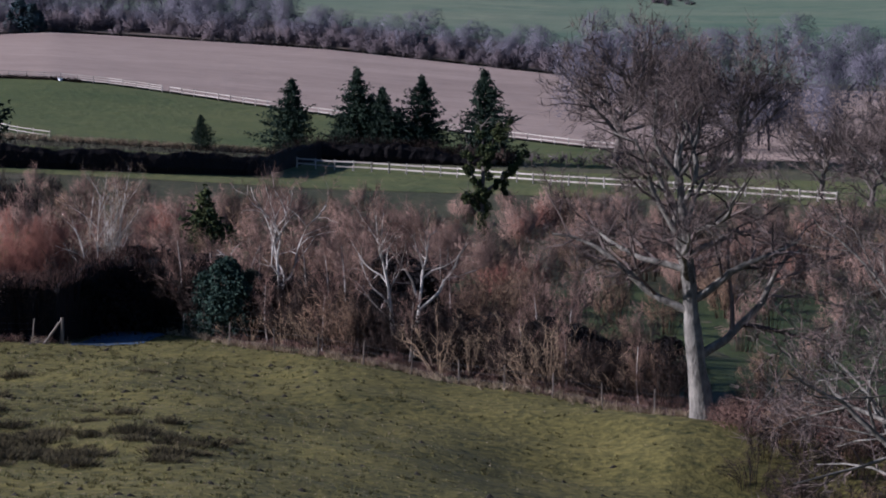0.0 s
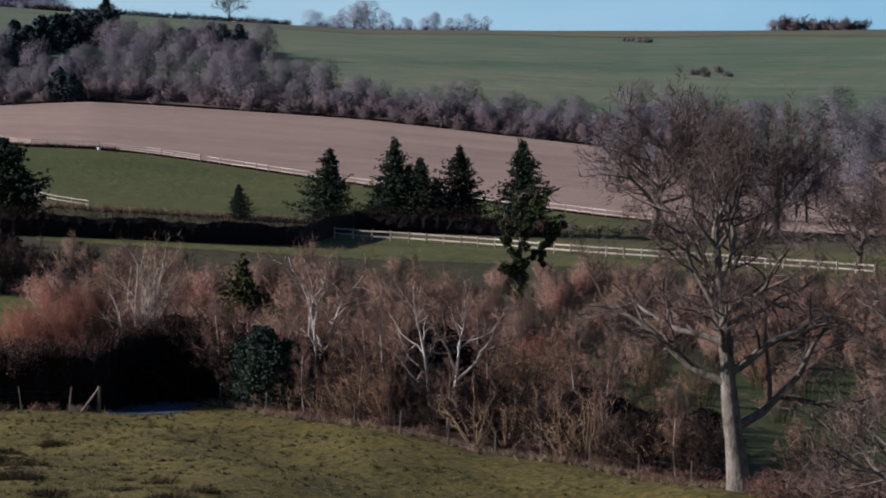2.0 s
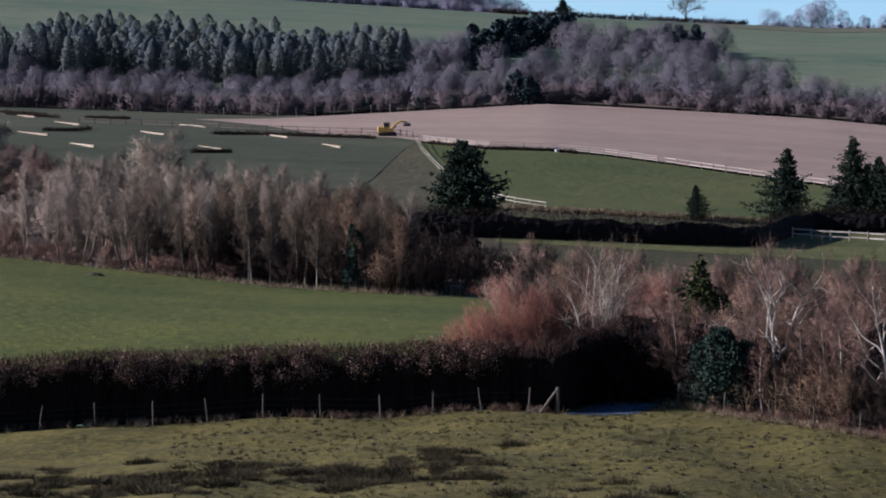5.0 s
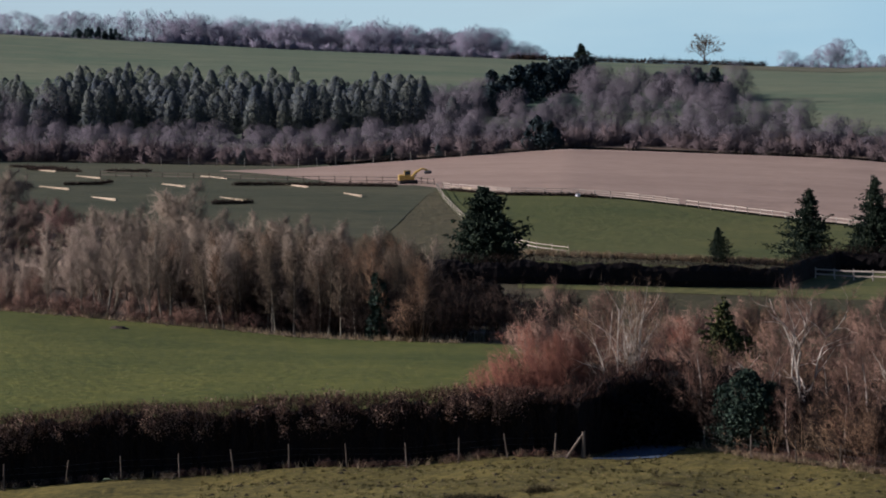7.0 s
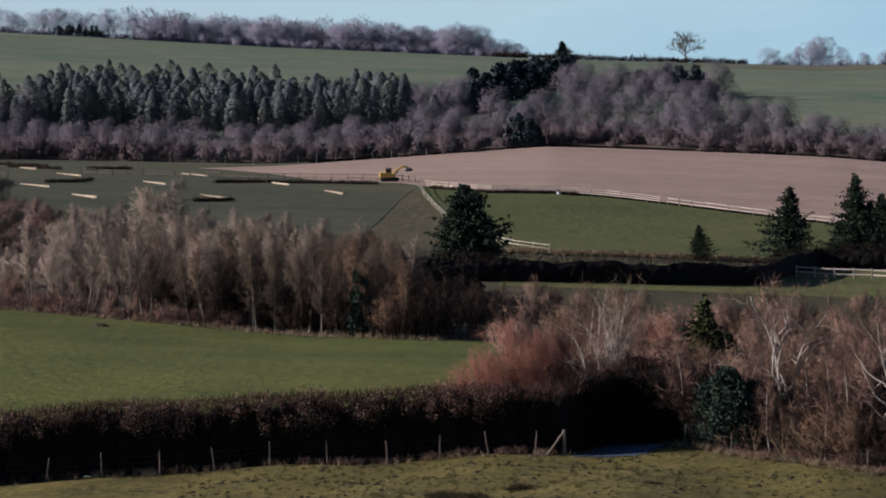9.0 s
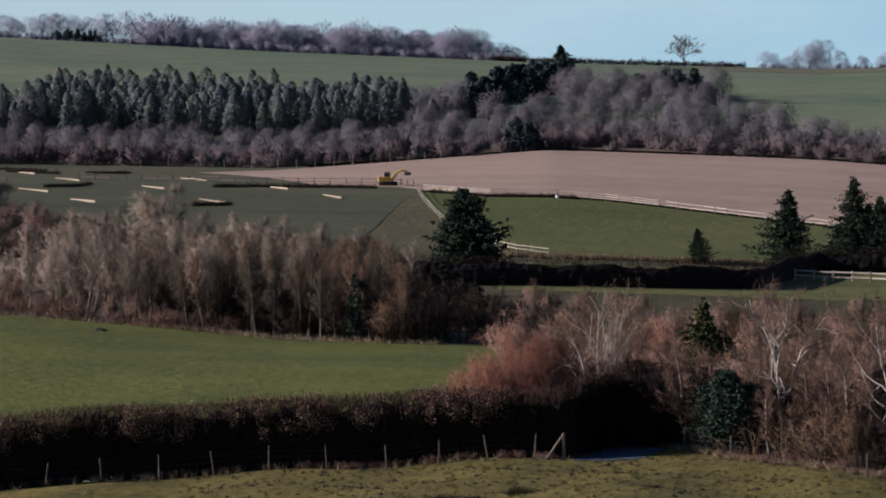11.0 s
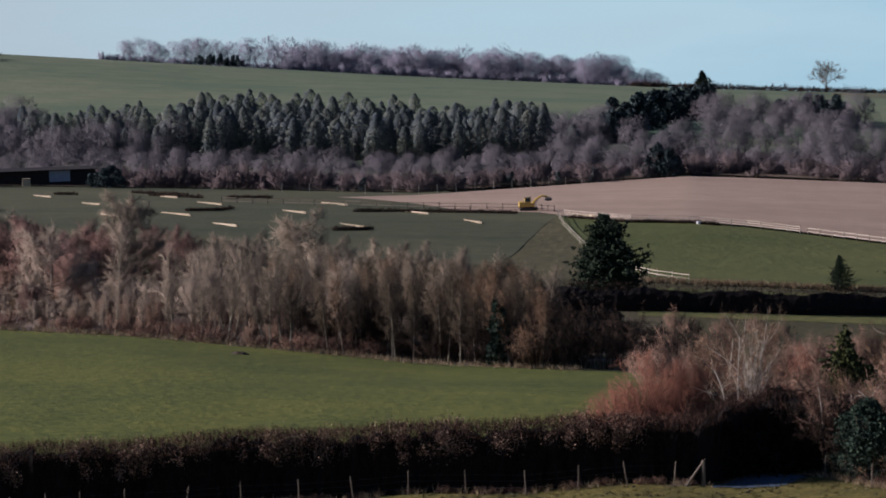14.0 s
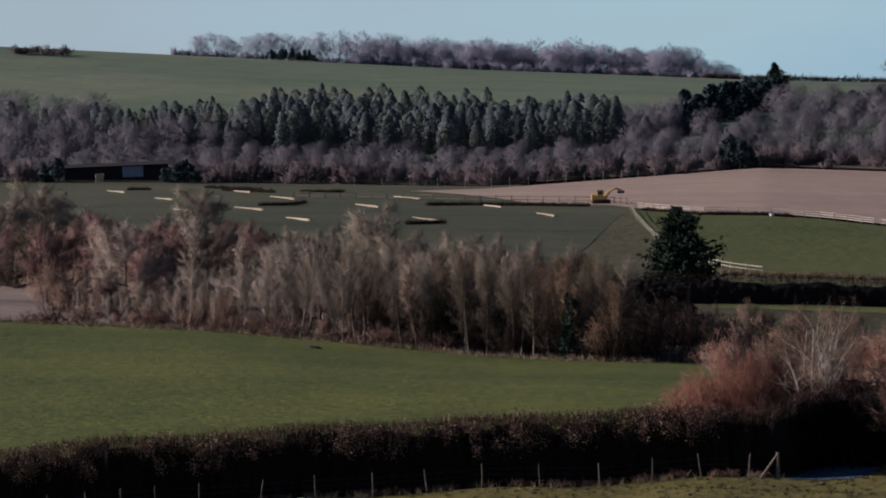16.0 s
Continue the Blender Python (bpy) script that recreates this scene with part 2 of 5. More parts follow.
def box(bm, lo, hi, bevel=0.0, m=None):
    """A bevelled block between two corners, added to a bmesh."""
    r = bmesh.ops.create_cube(bm, size=1)
    vs = r["verts"]
    for v in vs:
        v.co = Vector([lo[k] + (v.co[k] + 0.5) * (hi[k] - lo[k]) for k in range(3)])
    if bevel:
        es = list({e for v in vs for e in v.link_edges})
        vs = list({v for f in bmesh.ops.bevel(bm, geom=es, offset=bevel, segments=1, affect="EDGES")["faces"] for v in f.verts} | {v for v in vs if v.is_valid})
    if m is not None:
        bmesh.ops.transform(bm, matrix=m, verts=[v for v in vs if v.is_valid])
    return bm


def grid_sheet(name, azs, near, far, rows, lift, mat, kind="structure", label="", category="field", log=False):
    """A sheet that lies on the ground between a near and a far edge, bearing by bearing."""
    azs = np.asarray(azs, float)
    n0, n1 = np.asarray(near(azs), float), np.asarray(far(azs), float)
    v = np.linspace(0, 1, rows)[:, None]
    d = n0 * (n1 / np.maximum(n0, 1e-3)) ** v if log else n0 + (n1 - n0) * v
    if log:
        d[0] = 0
    a = np.radians(azs)[None, :] + 0 * d
    x, y = d * np.sin(a), d * np.cos(a)
    z = ground(x, y) + lift
    verts = np.stack([x, y, z], -1).reshape(-1, 3)
    c = len(azs)
    k = (np.arange(rows - 1)[:, None] * c + np.arange(c - 1)[None, :]).ravel()
    faces = np.stack([k, k + 1, k + c + 1, k + c], 1)
    ob = new(name, mesh_of(name, verts, faces, mat, True))
    return tagged(ob, label, category, kind=kind)


def curve(*knots):
    a = np.array(knots)
    return lambda az: np.interp(az, a[:, 0], a[:, 1])


FENCE = curve(*FENCE_AT)
WOOD_EDGE = curve((-18, 264), (-15, 258), (-11, 250), (-7, 243), (-5, 238), (-2.4, 234), (0, 225))
PAD_NEAR = curve((-3.6, 540), (-3.42, 534), (-3.3, 500), (-3.0, 462), (-2.6, 430), (-2.0, 403), (-1.6, 393), (-1.05, 387), (4, 384), (9, 384))
RAIL_FAR = curve((-12, 598), (-3.8, 545), (-3.2, 528), (-2.2, 515), (-0.9, 513), (0, 510), (0.9, 503), (2.3, 490), (3.3, 481), (4.2, 473), (8.3, 438), (12, 415))
PLOUGH_FAR = curve((-9, 612), (-5.9, 672), (-3.5, 715), (-1, 757), (3.1, 735), (8.3, 697), (12, 670))

PLOUGH_EDGE = curve((-17, 700), (-9, 690), (-6, 690), (-3.5, 722), (-1, 762), (3.1, 740), (8.3, 702), (14, 676))

az_all = np.concatenate([np.arange(-180, -20, 5.0), np.arange(-20, 20.01, 0.2), np.arange(25, 180.1, 5.0)])
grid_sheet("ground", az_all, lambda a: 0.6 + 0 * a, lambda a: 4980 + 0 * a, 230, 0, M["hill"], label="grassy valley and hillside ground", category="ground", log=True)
g = bpy.data.objects["ground"].data
co = np.empty(len(g.vertices) * 3)
g.vertices.foreach_get("co", co)
co = co.reshape(-1, 3)
far = np.hypot(co[:, 0], co[:, 1])
co[:, 2] -= 0.35 * np.clip((far - 40) / 15, 0, 1) * np.clip((850 - far) / 60, 0, 1)
g.vertices.foreach_set("co", co.ravel())
fine = np.arange(-18, 18.01, 0.12)
grid_sheet("pasture_field", fine, lambda a: 55 + 0 * a, lambda a: FENCE(a) + 0.6, 110, 0.05, M["pasture"], label="grazed winter pasture, olive and tussocky")
grid_sheet("scrub_ground", np.arange(-4, 18, 0.2), lambda a: FENCE(a) + 0.6, lambda a: 330 + 0 * a, 60, 0.05, M["rough"], label="rough brown grass under the scrub")
grid_sheet("bracken_strip", np.arange(0.8, 12.4, 0.1), lambda a: FENCE(a) + 0.35, lambda a: FENCE(a) + 6 + 1.2 * np.sin(a * 5), 12, 0.10, M["bracken"], label="red-brown bracken litter along the fence", category="ground")
# glade sheet in the grass colour that is darkened for shade
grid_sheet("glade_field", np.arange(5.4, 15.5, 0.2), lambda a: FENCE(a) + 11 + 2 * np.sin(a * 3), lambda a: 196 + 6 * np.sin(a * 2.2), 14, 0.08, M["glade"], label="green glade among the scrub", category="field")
grid_sheet("meadow_field", np.arange(-18, -1.0, 0.2), lambda a: FENCE(a) + 4, WOOD_EDGE, 60, 0.09, M["meadow"], label="smooth green meadow behind the hedge")
grid_sheet("wood_ground", np.arange(-18, -1.0, 0.2), WOOD_EDGE, lambda a: 330 + 0 * a, 40, 0.05, M["litter"], label="brown grass under the bare wood")
grid_sheet("green_strip_field", np.arange(-2, 16, 0.2), lambda a: 318 + 0 * a, lambda a: 372 + 0 * a, 16, 0.09, M["strip"], label="green grass strip before the white fence")
grid_sheet("paddock_field", np.arange(-3.45, 9.01, 0.15), PAD_NEAR, RAIL_FAR, 40, 0.09, M["paddock"], label="green horse paddock turf")
grid_sheet("riding_field", np.arange(-17, -3.3, 0.2), lambda a: np.interp(a, (-4.6, -4.1, -3.5), (410, 450, 530)) + 3 * np.sin(a * 9), lambda a: np.where(a < -5.4, PLOUGH_EDGE(a) + 4, PLOUGH_FAR(a) - 40), 50, 0.09, M["riding"], label="green riding field with low jumps")
grid_sheet("ploughed_field", np.arange(-7.4, 16, 0.2), lambda a: np.where(a < -5.2, RAIL_FAR(a) + 4 + (PLOUGH_FAR(a) - RAIL_FAR(a) - 5) * ((-5.2 - a) / 2.2).clip(0, 1), RAIL_FAR(a) + 4), PLOUGH_FAR, 50, 0.13, M["plough"], label="pale bare ploughed field")
grid_sheet("bank_ground", np.arange(-13.2, -1.0, 0.2), lambda a: 330 + 0 * a, lambda a: np.maximum(PAD_NEAR(a) + 2, 412), 24, 0.05, M["rough_tan"], label="tan rough grass beside the wood")
grid_sheet("bank_ground", np.arange(-1.2, 9.2, 0.2), lambda a: 372 + 0 * a, lambda a: 390 + 0 * a, 6, 0.04, M["rough_tan"], label="rough bank grass below the paddock")
grid_sheet("green_patch_field", np.arange(-18, -12.9, 0.2), lambda a: 345 + 0 * a, lambda a: 412 + 0 * a, 16, 0.07, M["meadow"], label="small green field behind the wood")
grid_sheet("reed_field", np.arange(-18, -12.3, 0.2), lambda a: WOOD_EDGE(a) + 2, lambda a: 345 + 0 * a, 16, 0.09, M["reed"], label="pale pinkish dry reed ground")
grid_sheet("valley_field", np.arange(8.8, 18, 0.2), lambda a: 372 + 0 * a, lambda a: 700 + 0 * a, 24, 0.05, M["rough_tan"], label="olive rough field down the valley")
# frost sheet shaped to the corner shadow, its blue shade painted in
grid_sheet("frost_patch", np.arange(-0.75, 0.96, 0.05), lambda a: np.interp(a, (-0.75, 0.3, 0.95), (139.3, 139.6, 142.8)) + 0.3 * np.sin(a * 9), lambda a: FENCE(a) + 0.2, 14, 0.075, M["frost"], label="frosty grass with the hedge's blue shade in its colour", category="grass")
grid_sheet("far_wood_ground", np.arange(-17, 10, 0.3), lambda a: PLOUGH_EDGE(a) + 5, lambda a: PLOUGH_EDGE(a) + 118, 16, 0.3, M["litter"], label="brown leaf litter under the far wood", category="ground")
# pale hazy sky low over the horizon, far behind everything
ra = np.radians(np.linspace(-40, 40, 240))
k = np.arange(239)
M["sky"] = material("horizon_haze", (0.05, 0.07, 0.08), (0.07, 0.09, 0.10), 0.002, 0.01, bump=0)
nt = M["sky"].node_tree
bsdf = nt.nodes["Principled BSDF"].inputs
sep, span, tone, where = (nt.nodes.new(k) for k in ("ShaderNodeSeparateXYZ", "ShaderNodeMapRange", "ShaderNodeValToRGB", "ShaderNodeNewGeometry"))
span.inputs["From Min"].default_value, span.inputs["From Max"].default_value = -1150, 1050
nt.links.new(where.outputs["Position"], sep.inputs[0])
nt.links.new(sep.outputs["X"], span.inputs["Value"])
cloud, drift, shift = (nt.nodes.new(k) for k in ("ShaderNodeTexNoise", "ShaderNodeMapping", "ShaderNodeMath"))
drift.inputs["Scale"].default_value = (0.0022, 0.0022, 0.012)
cloud.inputs["Scale"].default_value = 1.0
cloud.inputs["Detail"].default_value = 5
nt.links.new(where.outputs["Position"], drift.inputs["Vector"])
nt.links.new(drift.outputs[0], cloud.inputs["Vector"])
shift.operation = "MULTIPLY_ADD"
shift.inputs[1].default_value = 0.5
nt.links.new(cloud.outputs["Fac"], shift.inputs[0])
lower = nt.nodes.new("ShaderNodeMath")
lower.operation = "SUBTRACT"
lower.inputs[1].default_value = 0.25
nt.links.new(span.outputs["Result"], lower.inputs[0])
nt.links.new(lower.outputs[0], shift.inputs[2])
nt.links.new(shift.outputs[0], tone.inputs[0])
tone.color_ramp.elements[0].color = (0.325, 0.382, 0.335, 1)
tone.color_ramp.elements[1].color = (0.190, 0.332, 0.352, 1)
tone.color_ramp.elements.new(0.45).color = (0.325, 0.432, 0.386, 1)
nt.links.new(tone.outputs[0], bsdf["Emission Color"])
bsdf["Emission Strength"].default_value = 1.0
sv = np.concatenate([np.stack([4850 * np.sin(ra), 4850 * np.cos(ra), 0 * ra + q], 1) for q in (-60, 330)])
tagged(new("backdrop_sky", mesh_of("backdrop_sky", sv, np.stack([k, k + 1, k + 241, k + 240], 1), M["sky"], True)), "pale cyan haze along the horizon", "sky", kind="structure")
grid_sheet("stubble_field", np.arange(1.6, 18, 0.3), lambda a: 1290 + 8 * np.sin(a * 1.3), lambda a: 1400 + 0 * a, 10, 0.12, M["stubble"], label="tan dry grass strip on the hilltop")

# ---------------------------------------------------------------- plant geometry
def crown_normals(v):
    """Outward directions of a rounded crown."""
    c, e = v.mean(0), v.std(0) + 1e-6
    n = (v - c * [1, 1, 0.8]) / e
    return n / (np.linalg.norm(n, axis=1)[:, None] + 1e-9)


def round_normals(me, n, soft):
    """Leans the twigs' normals outwards from the crown, so that the spray shades as one soft mass."""
    own = np.empty(len(me.vertices) * 3)
    me.vertices.foreach_get("normal", own)
    n = n * soft + own.reshape(-1, 3) * (1 - soft)
    me.normals_split_custom_set_from_vertices((n / (np.linalg.norm(n, axis=1)[:, None] + 1e-9)).tolist())


class Geo:
    """Collects tapered tubes, thin cones and leaves."""

    def __init__(self):
        self.v, self.f, self.n = [], [], 0

    def add(self, v, f):
        self.v.append(np.asarray(v, float))
        self.f.extend((np.asarray(f) + self.n).tolist())
        self.n += len(v)

    def tube(self, pts, rad, n):
        pts, rad = np.asarray(pts), np.asarray(rad)
        d = np.gradient(pts, axis=0)
        d /= np.linalg.norm(d, axis=1)[:, None] + 1e-9
        ref = np.where(np.abs(d[:, 2:3]) > 0.9, [[1.0, 0, 0]], [[0, 0, 1.0]])
        a = np.cross(d, ref)
        a /= np.linalg.norm(a, axis=1)[:, None] + 1e-9
        b = np.cross(d, a)
        w = np.arange(n) * 2 * np.pi / n
        ring = pts[:, None] + rad[:, None, None] * (np.cos(w)[None, :, None] * a[:, None] + np.sin(w)[None, :, None] * b[:, None])
        k, i = len(pts), np.arange(n)
        f = [np.stack([r * n + i, r * n + (i + 1) % n, (r + 1) * n + (i + 1) % n, (r + 1) * n + i], 1) for r in range(k - 1)]
        self.add(ring.reshape(-1, 3), np.concatenate(f))

    def cones(self, p, d, length, r):
        """Thin three-sided spikes: twigs, blades and needle sprays."""
        p, d = np.asarray(p), np.asarray(d)
        d = d / (np.linalg.norm(d, axis=1)[:, None] + 1e-9)
        ref = np.where(np.abs(d[:, 2:3]) > 0.9, [[1.0, 0, 0]], [[0, 0, 1.0]])
        a = np.cross(d, ref)
        a /= np.linalg.norm(a, axis=1)[:, None] + 1e-9
        b = np.cross(d, a)
        r = np.broadcast_to(r, len(p))[:, None]
        length = np.broadcast_to(length, len(p))[:, None]
        v = np.stack([p + r * a, p - r * (0.5 * a + 0.87 * b), p - r * (0.5 * a - 0.87 * b), p + length * d], 1).reshape(-1, 3)
        k = np.arange(len(p))[:, None] * 4
        f = np.stack([k + [1, 0, 3], k + [2, 1, 3], k + [0, 2, 3]], 1).reshape(-1, 3)
        self.add(v, f)

    def leaves(self, p, size, rng, out=None):
        """Folded leaves in every direction, their faces turned outwards if a direction is given."""
        n = len(p)
        a = rng.normal(size=(n, 3))
        a /= np.linalg.norm(a, axis=1)[:, None]
        b = np.cross(a, rng.normal(size=(n, 3)))
        b /= np.linalg.norm(b, axis=1)[:, None]
        if out is not None:
            b *= np.where((np.cross(b, a) * out).sum(1) < 0, -1, 1)[:, None]
        c = np.cross(a, b)
        s = (size * rng.uniform(0.6, 1.4, n))[:, None]
        v = np.stack([p - s * a, p + s * 0.55 * b + s * 0.2 * c, p + s * a, p - s * 0.55 * b + s * 0.2 * c], 1).reshape(-1, 3)
        k = np.arange(n)[:, None] * 4
        self.add(v, np.concatenate([k + [0, 1, 2], k + [0, 2, 3]]))

    def mesh(self, name, mat, smooth=False, soft=0.0):
        me = mesh_of(name, np.concatenate(self.v), self.f, mat, smooth or soft > 0)
        if soft:
            round_normals(me, crown_normals(np.concatenate(self.v)), soft)
        return me


def unit(v):
    return v / (np.linalg.norm(v) + 1e-9)


def branching(seed, trunk_len, radius, stems=1, levels=3, kids=(7, 6, 5), ratio=(0.62, 0.55, 0.5), angle=(50, 45, 45), wander=0.12, up=0.06,
              start=0.35, plan=(), twigs=2500, twig_len=0.55, twig_r=0.009, lean=0.1, taper=0.35, split=2, sides=(8, 6, 4, 3), squash=1.0, loose=0.55):
    """A bare tree: limbs (trunk and first limbs) and a crown (fine branches and twigs) as two Geos."""
    rng = np.random.default_rng(seed)
    limbs, crown = Geo(), Geo()
    hosts = []

    def grow(p, d, length, r, level):
        k = max(3, int(3 + length * 1.1)) if level < 2 else 3
        pts, rad = [p], [r]
        end = r * (taper if level else 0.3)
        for i in range(k):
            w = wander * (0.35 if level == 0 else 1.0 + 0.35 * level)
            d = unit(d + rng.normal(0, w, 3) + np.array([0, 0, up]))
            p = p + d * length / k
            pts.append(p)
            rad.append(r + (end - r) * (i + 1) / k)
        if level == 0:
            rad = [q * (1 + 0.07 * math.sin(2.1 * i + seed) + 0.4 * math.exp(-1.3 * i)) for i, q in enumerate(rad)]
        (limbs if level < split else crown).tube(pts, rad, sides[min(level, 3)])
        pts = np.array(pts)
        if level >= levels - 1:
            hosts.append((pts, d, length))
        if level >= levels:
            return
        if level == 0 and plan:
            for z, turn, rise, size, rr in plan:
                q = min(z / length * k, k - 0.01)
                i = int(q)
                c, s = math.cos(radians(rise)), math.sin(radians(rise))
                grow(pts[i] + (pts[i + 1] - pts[i]) * (q - i), np.array([math.cos(radians(turn)) * c, math.sin(radians(turn)) * c, s]), size, rr, 1)
            return
        m = kids[min(level, len(kids) - 1)]
        m = max(2, int(round(m * rng.uniform(0.8, 1.25))))
        spin = rng.uniform(0, 6.28)
        for c in range(m):
            f = (start if level == 0 else 0.2) + (1 - (start if level == 0 else 0.2)) * (c + rng.uniform(0.2, 0.9)) / m
            q = f * k
            i = min(int(q), k - 1)
            base = pts[i] + (pts[i + 1] - pts[i]) * (q - i)
            t = unit(pts[i + 1] - pts[i])
            spin += 2.4 + rng.normal(0, 0.3)
            s = unit(np.cross(t, [0.31, 0.9, 0.17]))
            s2 = np.cross(t, s)
            ang = radians(angle[min(level, len(angle) - 1)] * rng.uniform(0.7, 1.25) * (1.15 - 0.4 * f))
            dd = math.cos(ang) * t + math.sin(ang) * (math.cos(spin) * s + math.sin(spin) * s2)
            dd[2] *= squash
            rr = (r + (end - r) * f) * rng.uniform(0.5, 0.72)
            grow(base, unit(dd), length * ratio[min(level, len(ratio) - 1)] * rng.uniform(0.75, 1.2) * (1.15 - 0.45 * f), rr, level + 1)

    for s in range(stems):
        a = rng.uniform(0, 6.28)
        off = np.array([math.cos(a), math.sin(a), 0]) * (0 if stems == 1 else radius * rng.uniform(1, 4))
        d = unit(np.array([math.cos(a) * lean, math.sin(a) * lean, 1.0]) * (1, 1, 1) + rng.normal(0, 0.04, 3))
        grow(np.array([0, 0, -0.25]) + off, d, trunk_len * rng.uniform(0.8, 1.1), radius * rng.uniform(0.8, 1.1), 0)
    w = np.array([h[2] for h in hosts])
    pick = rng.choice(len(hosts), twigs, p=w / w.sum())
    f = rng.uniform(0, 2.999, twigs)
    P = np.array([hosts[h][0][min(int(q), len(hosts[h][0]) - 2)] * (1 - q % 1) + hosts[h][0][min(int(q), len(hosts[h][0]) - 2) + 1] * (q % 1) for h, q in zip(pick, f)])
    D = np.array([hosts[h][1] for h in pick]) * 0.7 + rng.normal(0, loose, (twigs, 3)) + [0, 0, 0.25]
    crown.cones(P, D, twig_len * rng.uniform(0.4, 1.3, twigs), twig_r * rng.uniform(0.6, 1.3, twigs))
    return limbs, crown


def shrub(seed, h, w, stems=60, twigs=2600, twig_len=0.55, twig_r=0.008, stem_r=0.016, dome=0.5, bend=(1.5, 0.9), foot=0.22):
    """A many-stemmed bare bush that fans from the ground into a fuzzy dome."""
    rng = np.random.default_rng(seed)
    g = Geo()
    P, D = [], []
    for s in range(stems):
        a, q = rng.uniform(0, 6.28), math.sqrt(rng.uniform(0, 1))
        base = np.array([math.cos(a) * w * foot * q, math.sin(a) * w * foot * q, -0.1])
        top = np.array([math.cos(a) * w * 0.5 * q, math.sin(a) * w * 0.5 * q, h * math.sqrt(max(0.08, 1 - dome * q * q * 1.6)) * rng.uniform(0.75, 1.05)])
        k = 6
        t = np.linspace(0, 1, k)[:, None]
        pts = base + (top - base) * (t ** np.array([bend[0], bend[0], bend[1]])) + rng.normal(0, 0.15 * h / 4, (k, 3)) * t
        g.tube(pts, stem_r * (1.15 - t[:, 0]) * rng.uniform(0.6, 1.5), 3)
        n = max(4, twigs // stems)
        u = rng.uniform(0.25, 1, n) ** 0.7 * (k - 1.001)
        i = u.astype(int)
        P.append(pts[i] + (pts[i + 1] - pts[i]) * (u - i)[:, None])
        D.append((pts[i + 1] - pts[i]) / np.linalg.norm(pts[i + 1] - pts[i], axis=1)[:, None] * 0.45 + rng.normal(0, 0.6, (n, 3)) + [0, 0, 0.15])
    P, D = np.concatenate(P), np.concatenate(D)
    g.cones(P, D, twig_len * rng.uniform(0.4, 1.4, len(P)), twig_r * rng.uniform(0.6, 1.4, len(P)))
    return g


def conifer(seed, h, w, whorls=28, boughs=16, sprays=16, spray_len=0.5, spray_r=0.085, droop=0.25, low=0.06, power=0.8):
    """A spruce: a trunk, and whorls of boughs that carry hanging needle sprays."""
    rng = np.random.default_rng(seed)
    trunk, crown = Geo(), Geo()
    trunk.tube([[0, 0, -0.2], [0, 0, h * 0.5], [0, 0, h]], [h * 0.022, h * 0.013, 0.01], 7)
    P, D, L = [], [], []
    for i in range(whorls):
        u = low + (1 - low) * (i / (whorls - 1)) ** 0.92
        z = u * h
        reach = w / 2 * max(0.03, (1 - u)) ** power * rng.uniform(0.6, 1.25) * (0.75 if u < 0.12 else 1)
        for j in range(boughs):
            a = rng.uniform(0, 6.28)
            rr = reach * rng.uniform(0.45, 1.2) * (1 + 0.18 * math.cos(a - seed))
            n = max(3, int(sprays * (0.35 + rr / (w / 2))))
            t = rng.uniform(0.1, 1, n)
            zz = z + rng.normal(0, 0.02 * h) + (0.12 - droop * t + 0.22 * t ** 3) * rr
            px = np.stack([np.cos(a) * rr * t, np.sin(a) * rr * t, zz], 1) + rng.normal(0, 0.06 * h / 8, (n, 3))
            P.append(px)
            side = rng.normal(0, 0.75, (n, 3))
            D.append(np.array([math.cos(a), math.sin(a), -0.25]) + side)
            L.append(np.full(n, spray_len * (0.6 + 0.5 * (1 - u))))
    P, D, L = np.concatenate(P), np.concatenate(D), np.concatenate(L)
    crown.cones(P, D, L * rng.uniform(0.7, 1.3, len(P)), spray_r * rng.uniform(0.7, 1.3, len(P)))
    tip = np.array([[0, 0, h * 0.97]])
    crown.cones(tip, [[0, 0, 1.0]], 0.06 * h, 0.05)
    return trunk, crown


def leaf_mass(seed, h, w, n, size, lobes=9, low=0.0):
    """A dense evergreen crown of lobes of small leaves, with an uneven outline."""
    rng = np.random.default_rng(seed)
    g = Geo()
    for k in range(lobes):
        a, q = rng.uniform(0, 6.28), math.sqrt(rng.uniform(0, 1)) * 0.6
        u = rng.uniform(0, 1)
        c = np.array([math.cos(a) * w / 2 * q * (1.2 - u), math.sin(a) * w / 2 * q * (1.2 - u), h * (low + (1 - low) * (0.15 + 0.72 * u))])
        r = np.array([w, w, h * 0.8]) * rng.uniform(0.17, 0.28) * (1.25 - 0.55 * u)
        m = n // lobes
        d = rng.normal(size=(m, 3))
        d /= np.linalg.norm(d, axis=1)[:, None]
        p = c + d * r * (rng.uniform(0.35, 1, m) ** 0.4 + rng.normal(0, 0.06, m))[:, None]
        p[:, 2] = np.maximum(p[:, 2], 0.02)
        g.leaves(p, size, rng)
    return g


